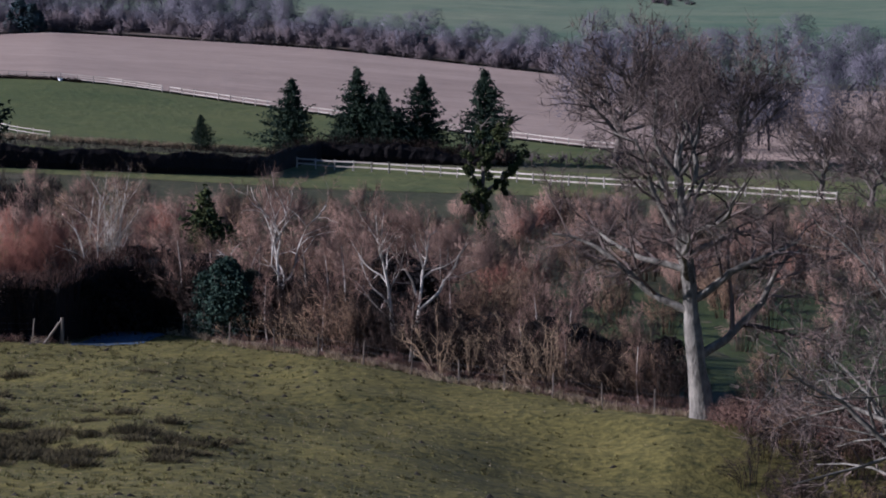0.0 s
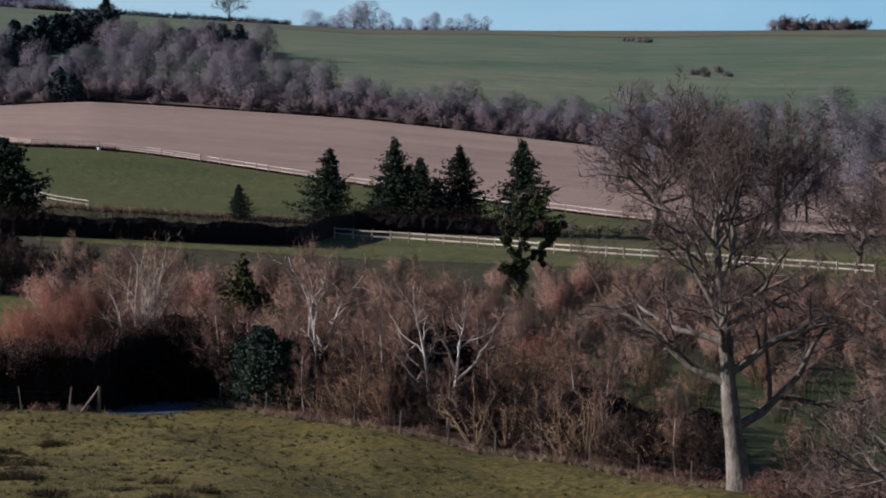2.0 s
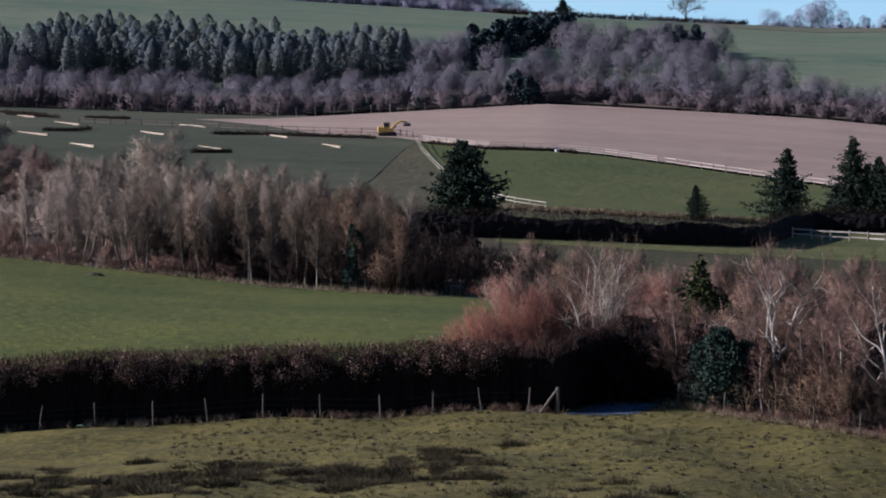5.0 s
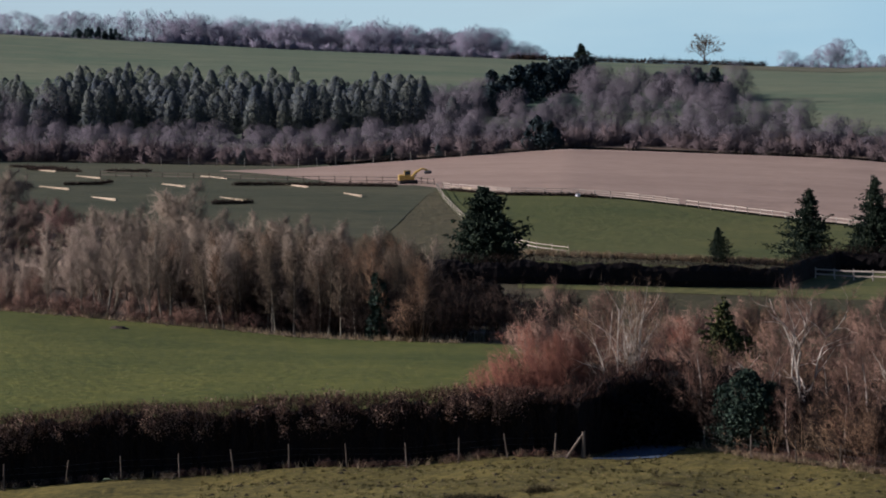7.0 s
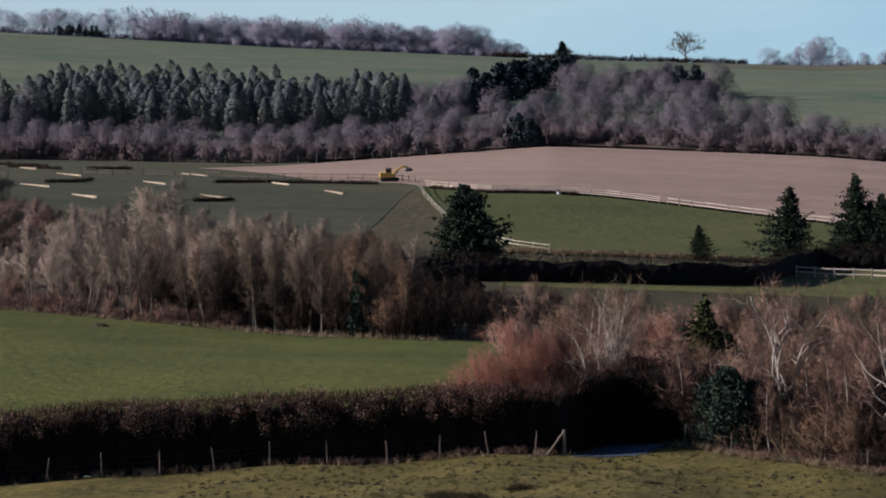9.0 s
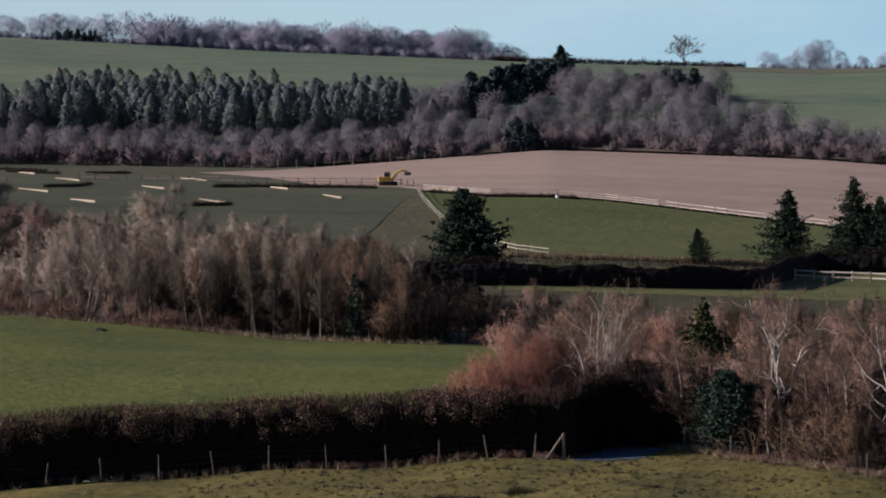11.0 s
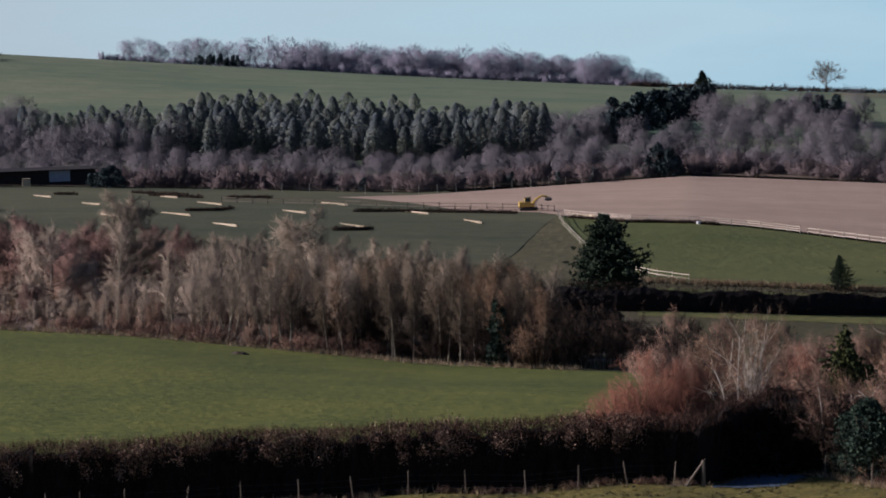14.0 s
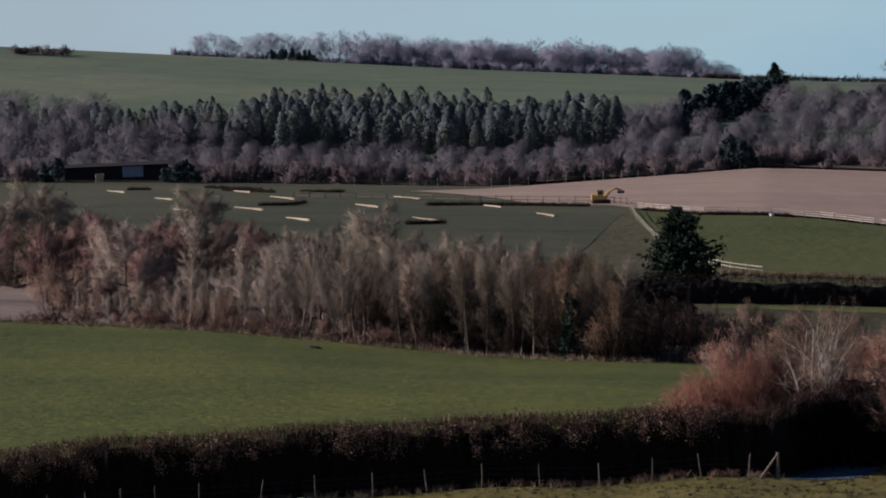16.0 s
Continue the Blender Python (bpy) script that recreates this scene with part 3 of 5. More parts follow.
def far_dome(seed, h, w, n=1050, r=0.042, length=1.05):
    """A distant leafless tree: a trunk, a few limbs and a crown of soft rounded lobes of spray."""
    rng = np.random.default_rng(seed)
    g = Geo()
    g.tube([[0, 0, -0.3], [0.1, 0, h * 0.45]], [h * 0.020, h * 0.013], 5)
    lobes = []
    for i in range(9):
        a, u = i * 2.4 + rng.uniform(-0.5, 0.5), 0.25 + 0.62 * (i + 0.5) / 9
        out_ = w * 0.5 * math.sqrt(max(0.0, 1 - (u - 0.28) ** 2 / 0.42)) * rng.uniform(0.5, 0.72)
        c = np.array([math.cos(a) * out_, math.sin(a) * out_, h * u])
        lobes.append((c, rng.uniform(0.17, 0.24) * w))
        if i % 2:
            g.tube([[0.05, 0, h * rng.uniform(0.2, 0.35)], c * [0.5, 0.5, 0.75], c], [h * 0.010, h * 0.007, h * 0.003], 3)
    lobes.append((np.array([0, 0, h * 0.78]), w * 0.24))
    pick = rng.integers(0, len(lobes), n)
    c, q = np.array([l[0] for l in lobes])[pick], np.array([l[1] for l in lobes])[pick]
    d = rng.normal(size=(n, 3)) + [0, 0, 0.25]
    d /= np.linalg.norm(d, axis=1)[:, None]
    p = c + d * (q * rng.uniform(0.2, 1, n) ** 0.4)[:, None]
    g.cones(p, d * 0.8 + rng.normal(0, 0.4, (n, 3)) + [0, 0, 0.35], length * rng.uniform(0.5, 1.2, n), r * rng.uniform(0.6, 1.4, n))
    return g


def far_spire(seed, h, w, n=800):
    """A distant plantation conifer: a tall column of drooping sprays with a blunt tip."""
    rng = np.random.default_rng(seed)
    g = Geo()
    g.tube([[0, 0, -0.3], [0, 0, h * 0.93]], [h * 0.014, 0.05], 4)
    u = rng.uniform(0, 1, n) ** 0.9
    a = rng.uniform(0, 6.28, n)
    rr = w / 2 * (1 - u ** (2.2 + 0.7 * (seed % 3))) ** 0.62 * rng.uniform(0.55, 1, n) * (0.9 + 0.10 * np.sin(u * 30 + seed) + 0.15 * np.sin(a * 2 + seed))
    p = np.stack([np.cos(a) * rr, np.sin(a) * rr, h * (0.10 + 0.84 * u)], 1)
    g.cones(p, np.stack([np.cos(a), np.sin(a), 0 * a - 0.5], 1) + rng.normal(0, 0.35, (n, 3)), 0.7 * (1.3 - 0.6 * u), 0.15)
    return g


def gather(name, kinds, spots, mat, label, category, kind="stuff", sink=0.0, soft=0.6):
    """One object of many alike far plants: (which kind, x, y, scale, height scale, turn)."""
    out, norms = Geo(), []
    base = [(np.concatenate(g.v), crown_normals(np.concatenate(g.v)), np.array([q if len(q) == 4 else [*q, q[-1]] for q in g.f])) for g in kinds]
    for which, x, y, s, sz, turn in spots:
        v, nv, f = base[which % len(base)]
        c, sn = math.cos(turn), math.sin(turn)
        w = np.stack([(v[:, 0] * c - v[:, 1] * sn) * s + x, (v[:, 0] * sn + v[:, 1] * c) * s + y, v[:, 2] * s * sz + float(ground(x, y)) - sink * s], 1)
        out.v.append(w)
        norms.append(np.stack([nv[:, 0] * c - nv[:, 1] * sn, nv[:, 0] * sn + nv[:, 1] * c, nv[:, 2]], 1))
        out.f.append(f + out.n)
        out.n += len(w)
    faces = [q[:3] if q[2] == q[3] else q for q in np.concatenate(out.f).tolist()]
    me = mesh_of(name, np.concatenate(out.v), faces, mat, True)
    round_normals(me, np.concatenate(norms), soft)
    return tagged(new(name, me), label, category, kind=kind)


def tree_thing(name, geos, mats, parts, at, label, category, group="", rz=0.0, scale=1.0, soft=0.0):
    ob = thing(name, at, label, category, group, rz)
    for g, m, pn in zip(geos, mats, parts):
        part(pn, g.mesh(pn, m, smooth=(pn in ("trunk", "limbs")), soft=soft if pn == "crown" else 0.0) if isinstance(g, Geo) else g, m, ob)
    ob.scale = (scale, scale, scale)
    return ob


def place_copy(ob, at, scale, rz, sz=1.0):
    """Another plant of the same kind, at its own size and turn."""
    c = copy_thing(ob, Matrix.Translation(at) @ Matrix.Rotation(rz, 4, "Z"))
    c.scale = (scale, scale, scale * sz)
    return c

# ---------------------------------------------------------------- far hillside: woods, hedges, skyline trees
rng = np.random.default_rng(5)
DOMES = [far_dome(s, 10, 9 + s % 3) for s in range(5)]
SPIRES = [far_spire(s, 15.5, 5.6 + 0.9 * (s % 3)) for s in range(5)]
SKYLINE = [far_dome(20 + s, 10, 11 + s % 2, r=0.058) for s in range(4)]
TINY = [shrub(50 + s, 3.2, 5.0, stems=8, twigs=40, twig_len=1.5, twig_r=0.11, stem_r=0.06) for s in range(4)]
LOW = [shrub(40 + s, 3.2, 5.0, stems=16, twigs=260, twig_len=1.1, twig_r=0.05, stem_r=0.04) for s in range(4)]
EVER = [leaf_mass(60 + s, 8, 7, 900, 0.42) for s in range(3)]


def scatter(n, az0, az1, d0, d1, s0, s1, sz=(0.85, 1.15), kinds=5):
    """Random places in a stretch of ground; d0 and d1 may follow the bearing."""
    out = []
    for i in range(n):
        az = az0 + (az1 - az0) * (i + rng.uniform(0, 1)) / n
        lo, hi = (d(az) if callable(d) else d for d in (d0, d1))
        d = rng.uniform(lo, hi)
        out.append((int(rng.integers(kinds)), d * math.sin(radians(az)), d * math.cos(radians(az)), rng.uniform(s0, s1), rng.uniform(*sz), rng.uniform(0, 6.28)))
    return out


WOOD_NEAR = PLOUGH_EDGE
# the blue of the haze sits in the far woods' own colours
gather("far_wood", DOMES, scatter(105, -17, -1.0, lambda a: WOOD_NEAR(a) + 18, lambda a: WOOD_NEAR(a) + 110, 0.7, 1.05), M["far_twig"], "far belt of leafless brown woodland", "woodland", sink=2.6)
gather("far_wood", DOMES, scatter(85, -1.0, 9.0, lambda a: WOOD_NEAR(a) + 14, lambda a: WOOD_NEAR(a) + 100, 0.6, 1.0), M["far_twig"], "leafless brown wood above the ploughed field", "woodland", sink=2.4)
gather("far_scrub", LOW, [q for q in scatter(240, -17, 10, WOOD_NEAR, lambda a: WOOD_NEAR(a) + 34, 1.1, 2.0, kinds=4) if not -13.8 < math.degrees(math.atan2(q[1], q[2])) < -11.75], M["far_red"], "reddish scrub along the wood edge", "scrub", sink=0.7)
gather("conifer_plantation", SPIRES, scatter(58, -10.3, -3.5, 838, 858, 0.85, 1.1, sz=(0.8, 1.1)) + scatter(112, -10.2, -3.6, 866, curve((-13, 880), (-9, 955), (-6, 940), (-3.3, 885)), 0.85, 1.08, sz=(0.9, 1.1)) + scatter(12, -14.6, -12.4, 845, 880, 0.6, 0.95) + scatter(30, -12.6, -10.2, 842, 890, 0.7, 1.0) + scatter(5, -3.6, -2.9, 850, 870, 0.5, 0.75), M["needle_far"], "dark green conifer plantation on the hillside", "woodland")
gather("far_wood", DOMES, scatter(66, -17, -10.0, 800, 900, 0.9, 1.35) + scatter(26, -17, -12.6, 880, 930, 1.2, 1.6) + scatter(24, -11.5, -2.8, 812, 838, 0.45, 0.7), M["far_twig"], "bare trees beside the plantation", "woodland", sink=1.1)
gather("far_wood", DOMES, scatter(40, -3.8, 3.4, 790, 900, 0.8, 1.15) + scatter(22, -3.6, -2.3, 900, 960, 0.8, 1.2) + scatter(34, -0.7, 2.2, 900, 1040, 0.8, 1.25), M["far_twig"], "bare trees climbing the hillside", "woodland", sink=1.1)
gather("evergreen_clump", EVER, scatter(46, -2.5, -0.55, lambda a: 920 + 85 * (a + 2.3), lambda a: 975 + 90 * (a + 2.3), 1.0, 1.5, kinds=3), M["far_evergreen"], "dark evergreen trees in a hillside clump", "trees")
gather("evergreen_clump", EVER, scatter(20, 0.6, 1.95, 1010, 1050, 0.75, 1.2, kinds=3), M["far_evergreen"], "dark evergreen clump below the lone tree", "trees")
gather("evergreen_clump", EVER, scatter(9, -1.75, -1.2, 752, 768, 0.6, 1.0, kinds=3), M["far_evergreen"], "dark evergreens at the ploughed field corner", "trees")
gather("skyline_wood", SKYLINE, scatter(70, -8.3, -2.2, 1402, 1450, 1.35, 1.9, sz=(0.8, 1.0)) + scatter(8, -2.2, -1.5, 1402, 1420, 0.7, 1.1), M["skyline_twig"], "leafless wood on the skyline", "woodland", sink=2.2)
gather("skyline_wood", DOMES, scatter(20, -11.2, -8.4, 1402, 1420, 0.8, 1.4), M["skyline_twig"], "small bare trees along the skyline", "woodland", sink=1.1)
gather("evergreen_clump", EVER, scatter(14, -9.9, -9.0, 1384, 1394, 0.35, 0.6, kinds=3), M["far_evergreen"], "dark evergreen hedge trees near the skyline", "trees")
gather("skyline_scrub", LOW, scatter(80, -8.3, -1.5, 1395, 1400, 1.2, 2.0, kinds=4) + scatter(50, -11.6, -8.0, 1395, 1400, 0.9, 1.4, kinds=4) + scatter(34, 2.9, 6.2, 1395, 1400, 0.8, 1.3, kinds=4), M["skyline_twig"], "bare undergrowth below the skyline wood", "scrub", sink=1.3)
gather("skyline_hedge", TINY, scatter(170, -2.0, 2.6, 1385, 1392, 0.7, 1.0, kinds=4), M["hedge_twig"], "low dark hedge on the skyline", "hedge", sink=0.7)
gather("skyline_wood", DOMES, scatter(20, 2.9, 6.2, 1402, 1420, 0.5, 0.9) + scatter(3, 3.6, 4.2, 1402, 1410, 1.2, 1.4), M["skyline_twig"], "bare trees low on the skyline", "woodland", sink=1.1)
gather("hill_scrub", LOW, scatter(14, -14.5, -13.5, 1300, 1318, 0.9, 1.7, kinds=4), M["far_red"], "dark bare scrub patch on the hillside", "scrub", sink=0.7)
gather("hill_scrub", LOW, scatter(26, 11.4, 13.0, 1380, 1400, 1.2, 2.3, kinds=4), M["far_red"], "bare scrub knoll on the hilltop", "scrub", sink=0.7)
gather("hill_scrub", LOW, scatter(6, 8.6, 9.2, 1225, 1240, 0.5, 0.9, kinds=4), M["far_red"], "small gorse patch on the hill", "scrub", sink=0.7)
gather("hill_scrub", LOW, scatter(9, 9.8, 10.6, 1010, 1040, 0.5, 0.9, kinds=4), M["far_red"], "brown scrub patch on the hill slope", "scrub", sink=0.7)
gather("far_grove", DOMES, scatter(18, 8.4, 10.4, 470, 690, 0.8, 1.2), M["far_twig"], "bare grove at the ploughed field end", "woodland", sink=1.1)
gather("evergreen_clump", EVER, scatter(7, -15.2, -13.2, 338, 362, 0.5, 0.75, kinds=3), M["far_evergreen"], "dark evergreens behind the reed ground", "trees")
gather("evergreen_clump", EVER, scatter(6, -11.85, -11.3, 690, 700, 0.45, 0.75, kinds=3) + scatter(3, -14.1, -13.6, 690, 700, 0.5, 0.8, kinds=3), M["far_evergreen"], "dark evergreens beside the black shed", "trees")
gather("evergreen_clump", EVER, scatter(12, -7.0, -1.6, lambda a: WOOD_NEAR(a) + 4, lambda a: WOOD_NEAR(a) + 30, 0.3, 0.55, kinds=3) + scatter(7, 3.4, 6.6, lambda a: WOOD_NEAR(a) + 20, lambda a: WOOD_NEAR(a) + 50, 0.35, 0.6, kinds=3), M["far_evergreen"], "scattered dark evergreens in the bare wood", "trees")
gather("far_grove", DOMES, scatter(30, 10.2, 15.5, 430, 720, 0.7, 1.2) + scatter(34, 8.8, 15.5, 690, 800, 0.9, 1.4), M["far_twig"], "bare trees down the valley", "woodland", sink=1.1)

sk = conifer(7, 7.6, 9.5, whorls=20, boughs=14, sprays=9, spray_len=1.1, spray_r=0.2, power=0.9)
tree_thing("spruce", sk, (M["bark"], M["needle"]), ("trunk", "crown"), spot(-0.72, 1395), "lone dark spruce on the skyline", "tree").scale = (1.3, 1.3, 1.0)
LONE = ((2.4, 180, 32, 5.5, 0.16), (2.8, 10, 35, 5.5, 0.16), (3.4, 90, 45, 4.5, 0.14), (3.8, 200, 55, 5.0, 0.13), (4.2, 330, 58, 5.0, 0.13), (4.6, 150, 70, 4.6, 0.12), (5.0, 30, 75, 4.4, 0.11))
lt = branching(21, 5.4, 0.35, levels=3, kids=(0, 6, 5), plan=LONE, twigs=2200, twig_len=0.9, twig_r=0.035)
tree_thing("field_tree", lt, (M["bark"], M["twig"]), ("trunk", "crown"), spot(1.5, 1392), "lone leafless field tree on the skyline", "tree", scale=1.4)

# ---------------------------------------------------------------- shed beyond the riding field
base = spot(-12.65, 708)
shed = thing("field_shed", base, "long low black shed with a grey roof", "shed", rz=radians(12.55))
bm = bmesh.new()
box(bm, (-12, -4, -0.3), (11, 4, 3.6), 0.05)
part("wall", bm, M["shed"], shed)
bm = bmesh.new()
box(bm, (-12.5, -4.7, 4.0), (11.5, 0.15, 4.15), 0.02, Matrix.Rotation(0.12, 4, "X"))
box(bm, (-12.5, -0.15, 4.0), (11.5, 4.7, 4.15), 0.02, Matrix.Rotation(-0.12, 4, "X"))
part("roof", bm, M["shed"], shed)
bm = bmesh.new()
box(bm, (0.8, -4.08, 0.9), (5.4, -3.98, 3.3), 0.02)
part("door", bm, M["sheet"], shed, "pale blue-grey sheet door")
bx = thing("feed_box", spot(-13.0, 700), "pale yellow wooden box beside the shed", "box", rz=radians(13))
bm = bmesh.new()
box(bm, (-0.9, -0.7, 0), (0.9, 0.7, 1.7), 0.04)
part("body", bm, M["board"], bx)
bm = bmesh.new()
box(bm, (-1.0, -0.8, 1.7), (1.0, 0.8, 1.8), 0.02)
part("lid", bm, M["board"], bx)


# ---------------------------------------------------------------- post and rail fences
def shared_box(name, lo, hi, mat, bevel=0.01):
    bm = bmesh.new()
    box(bm, lo, hi, bevel)
    me = bpy.data.meshes.new(name)
    bm.to_mesh(me)
    bm.free()
    me.materials.append(mat)
    return me


def rail_fence(name, label, pts, rails=(0.55, 1.1), step=2.6, post_h=1.3, fat=1.0, mat="rail", group="", rail_mat=None):
    """Posts and rails along a line of ground points."""
    pts = [Vector(p) for p in pts]
    ob = thing(name, pts[0], label, "fence", group)
    inv = ob.matrix_world.inverted()
    post_me = shared_box("post", (-0.07 * fat, -0.07 * fat, -0.3), (0.07 * fat, 0.07 * fat, post_h), M[mat])
    rail_me = shared_box("rail", (0, -0.03 * fat, -0.07 * fat), (1, 0.03 * fat, 0.07 * fat), M[rail_mat or mat], 0.0)
    r = random.Random(len(pts))
    left, line = 0.0, [pts[0]]
    for a, b in zip(pts, pts[1:]):
        L = (b - a).length
        s = step - left
        while s <= L:
            q = a.lerp(b, s / L)
            q.z = float(ground(q.x, q.y))
            line.append(q)
            s += step
        left = L - (s - step)
    for i, q in enumerate(line):
        p = part("post", post_me, None, ob)
        p.matrix_basis = inv @ (Matrix.Translation(q) @ Matrix.Rotation(r.uniform(-0.05, 0.05), 4, "X") @ Matrix.Rotation(r.uniform(-0.04, 0.04), 4, "Y"))
        if i:
            a, b = line[i - 1], q
            for h in rails:
                h += r.uniform(-0.03, 0.03)
                d = b - a
                p = part("rail", rail_me, None, ob)
                p.matrix_basis = inv @ (Matrix.Translation(a + Vector((0, 0, h))) @ d.to_track_quat("X", "Z").to_matrix().to_4x4() @ Matrix.Diagonal((d.length, 1, 1, 1)))
    return ob


def arc(f, az0, az1, n=24, off=0.0):
    return [spot(az0 + (az1 - az0) * i / n, float(f(az0 + (az1 - az0) * i / n)) + off) for i in range(n + 1)]


rail_fence("post_and_rail_fence", "pale weathered post and rail fence above the paddock", arc(RAIL_FAR, 1.1, 9.4), fat=0.85, step=2.8)
rail_fence("post_and_rail_fence", "thin pale post and rail fence above dark brush", arc(RAIL_FAR, -3.3, 1.1, 14), rails=(0.5, 0.85, 1.2), fat=0.75, step=2.8)
rail_fence("post_and_rail_fence", "post and rail fence along the riding field", arc(RAIL_FAR, -9.5, -3.4, 16, 14), rails=(0.5, 1.1), fat=0.9, step=3.4, mat="post")
rail_fence("post_and_rail_fence", "cream post and rail fence beyond the green strip", arc(curve((3.4, 358), (4.7, 356), (6.2, 351), (7.5, 344), (9.3, 338), (11.2, 331), (12, 328), (13.5, 323)), 3.39, 13.3), fat=1.2, step=2.2)
rail_fence("post_and_rail_fence", "pale rail fence curving round the paddock end", [spot(-3.42, 533), spot(-3.3, 500), spot(-3.0, 462), spot(-2.6, 430), spot(-2.0, 403), spot(-1.6, 393), spot(-1.05, 387)], rails=(0.6, 1.05), fat=0.55, step=4.0)
rail_fence("post_and_rail_fence", "thin field edge fence below the far wood", arc(WOOD_NEAR, -8.4, -2.9, 16, -7), rails=(1.2,), fat=1.2, step=6.0, post_h=1.9, mat="rail", rail_mat="post")

# ---------------------------------------------------------------- riding field: jumps, digger, tub
JUMPS = [(-12.72, 632, 3.6), (-10.51, 630, 4.6), (-9.72, 591, 5.0), (-10.34, 535, 4.8), (-11.86, 587, 3.4), (-11.56, 531, 3.0), (-7.12, 500, 5.0), (-5.98, 550, 4.8), (-8.19, 549, 4.4), (-7.46, 594, 4.4), (-4.95, 515, 3.6), (-9.46, 498, 3.6), (-2.97, 536, 4.4)]
jump = thing("timber_rail", spot(*JUMPS[0][:2]), "long low pale timber rail on the turf", "rail", "riding rails", rz=radians(-61))
for side in (-1, 1):
    bm = bmesh.new()
    box(bm, (side * 0.44 - 0.008, -0.2, -0.1), (side * 0.44 + 0.008, 0.2, 0.65), 0.0)
    part("wing", bm, M["board"], jump)
for h in (0.12, 0.42):
    bm = bmesh.new()
    box(bm, (-0.5, -0.12, h - 0.12), (0.5, 0.12, h + 0.12), 0.0)
    part("pole", bm, M["board"], jump)
jump.scale = (12, 0.8, 0.62)
for az, d, w in JUMPS[1:]:
    j = copy_thing(jump, Matrix.Translation(spot(az, d)) @ Matrix.Rotation(radians(-73 - az + rng.uniform(-3, 3)), 4, "Z"))
    j.scale = (w * 3.3, 0.8, 0.62)
STRIPS = [(-10.15, 549, -9.5, 552), (-9.5, 552, -9.3, 563), (-7.1, 551, -6.3, 554), (-6.3, 554, -5.05, 548), (-5.05, 548, -4.15, 543), (-11.2, 549, -10.75, 541), (-10.8, 636, -9.85, 623), (-9.4, 623, -8.6, 630), (-12.5, 642, -12.1, 641), (-11.1, 653, -10.1, 639), (-7.5, 486, -6.8, 490)]
for a0, d0, a1, d1 in STRIPS:
    along_ = lambda a, o: d0 + (d1 - d0) * (a - a0) / (a1 - a0) + o
    gather("brush_fence", TINY, scatter(int(60 * abs(a1 - a0)) + 8, a0, a1, lambda a: along_(a, -0.4), lambda a: along_(a, 0.4), 0.19, 0.27, kinds=4), M["hedge_twig"], "low dark brush fence on the riding field", "hedge", soft=0.3)
gather("brush_fence", TINY, scatter(190, -3.2, -0.5, lambda a: RAIL_FAR(a) - 1.6, lambda a: RAIL_FAR(a) - 1.0, 0.17, 0.24, kinds=4), M["hedge_twig"], "low dark brush along the paddock fence", "hedge", soft=0.3)

DG = thing("digger", spot(-3.93, 556), "yellow tracked excavator with a raised boom", "excavator", rz=radians(4))
for y in (-1.1, 1.1):
    bm = bmesh.new()
    box(bm, (-1.8, y - 0.28, 0), (1.8, y + 0.28, 0.85), 0.22)
    part("track", bm, M["black"], DG, "black rubber track")
bm = bmesh.new()
box(bm, (-1.9, -1.25, 0.95), (1.2, 1.25, 1.6), 0.12)
part("body", bm, M["yellow"], DG)
bm = bmesh.new()
box(bm, (-2.0, -1.22, 0.8), (-0.9, 1.22, 2.0), 0.18)
part("counterweight", bm, M["yellow"], DG)
bm = bmesh.new()
box(bm, (-0.85, -1.2, 1.6), (0.45, 0.1, 2.75), 0.1)
cab = part("cab", bm, M["yellow"], DG)
bm = bmesh.new()
box(bm, (-0.65, -1.23, 1.95), (0.3, -1.2, 2.6), 0.0)
part("side_window", bm, glass, cab)
bm = bmesh.new()
box(bm, (0.45, -1.1, 1.9), (0.48, 0.0, 2.65), 0.0)
part("front_window", bm, glass, cab)
bm = bmesh.new()
box(bm, (-0.95, -1.28, 2.75), (0.6, 0.18, 2.87), 0.03)
part("cab_roof", bm, M["board"], cab, "pale cab roof")
for nm, pts, r, mt in (("boom", ((0.5, 0.5, 1.3), (1.5, 0.5, 2.35), (2.6, 0.5, 2.95)), 0.26, "yellow"), ("arm", ((2.5, 0.5, 2.95), (3.2, 0.5, 2.9), (4.0, 0.5, 2.55)), 0.22, "yellow"), ("ram", ((0.8, 0.5, 1.05), (1.3, 0.5, 1.5), (1.8, 0.5, 2.1)), 0.09, "steel")):
    g = Geo()
    g.tube(pts, [r * 1.1, r, r * 0.8], 6)
    part(nm, g.mesh(nm, M[mt]), None, DG)
bm = bmesh.new()
box(bm, (3.1, 0.0, 1.95), (4.6, 1.0, 2.6), 0.2)
part("bucket", bm, M["steel"], DG)
DG.scale = (0.9, 0.9, 0.9)
tub = thing("water_tub", spot(-0.86, 511), "white plastic water tub by the fence", "tub")
bm = bmesh.new()
bmesh.ops.create_cone(bm, cap_ends=True, segments=16, radius1=0.5, radius2=0.6, depth=0.8, matrix=Matrix.Translation((0, 0, 0.4)))
part("body", bm, M["white"], tub)
bm = bmesh.new()
bmesh.ops.create_cone(bm, cap_ends=True, segments=16, radius1=0.64, radius2=0.64, depth=0.08, matrix=Matrix.Translation((0, 0, 0.82)))
part("rim", bm, M["white"], tub)
tub.scale = (0.6, 0.6, 0.65)

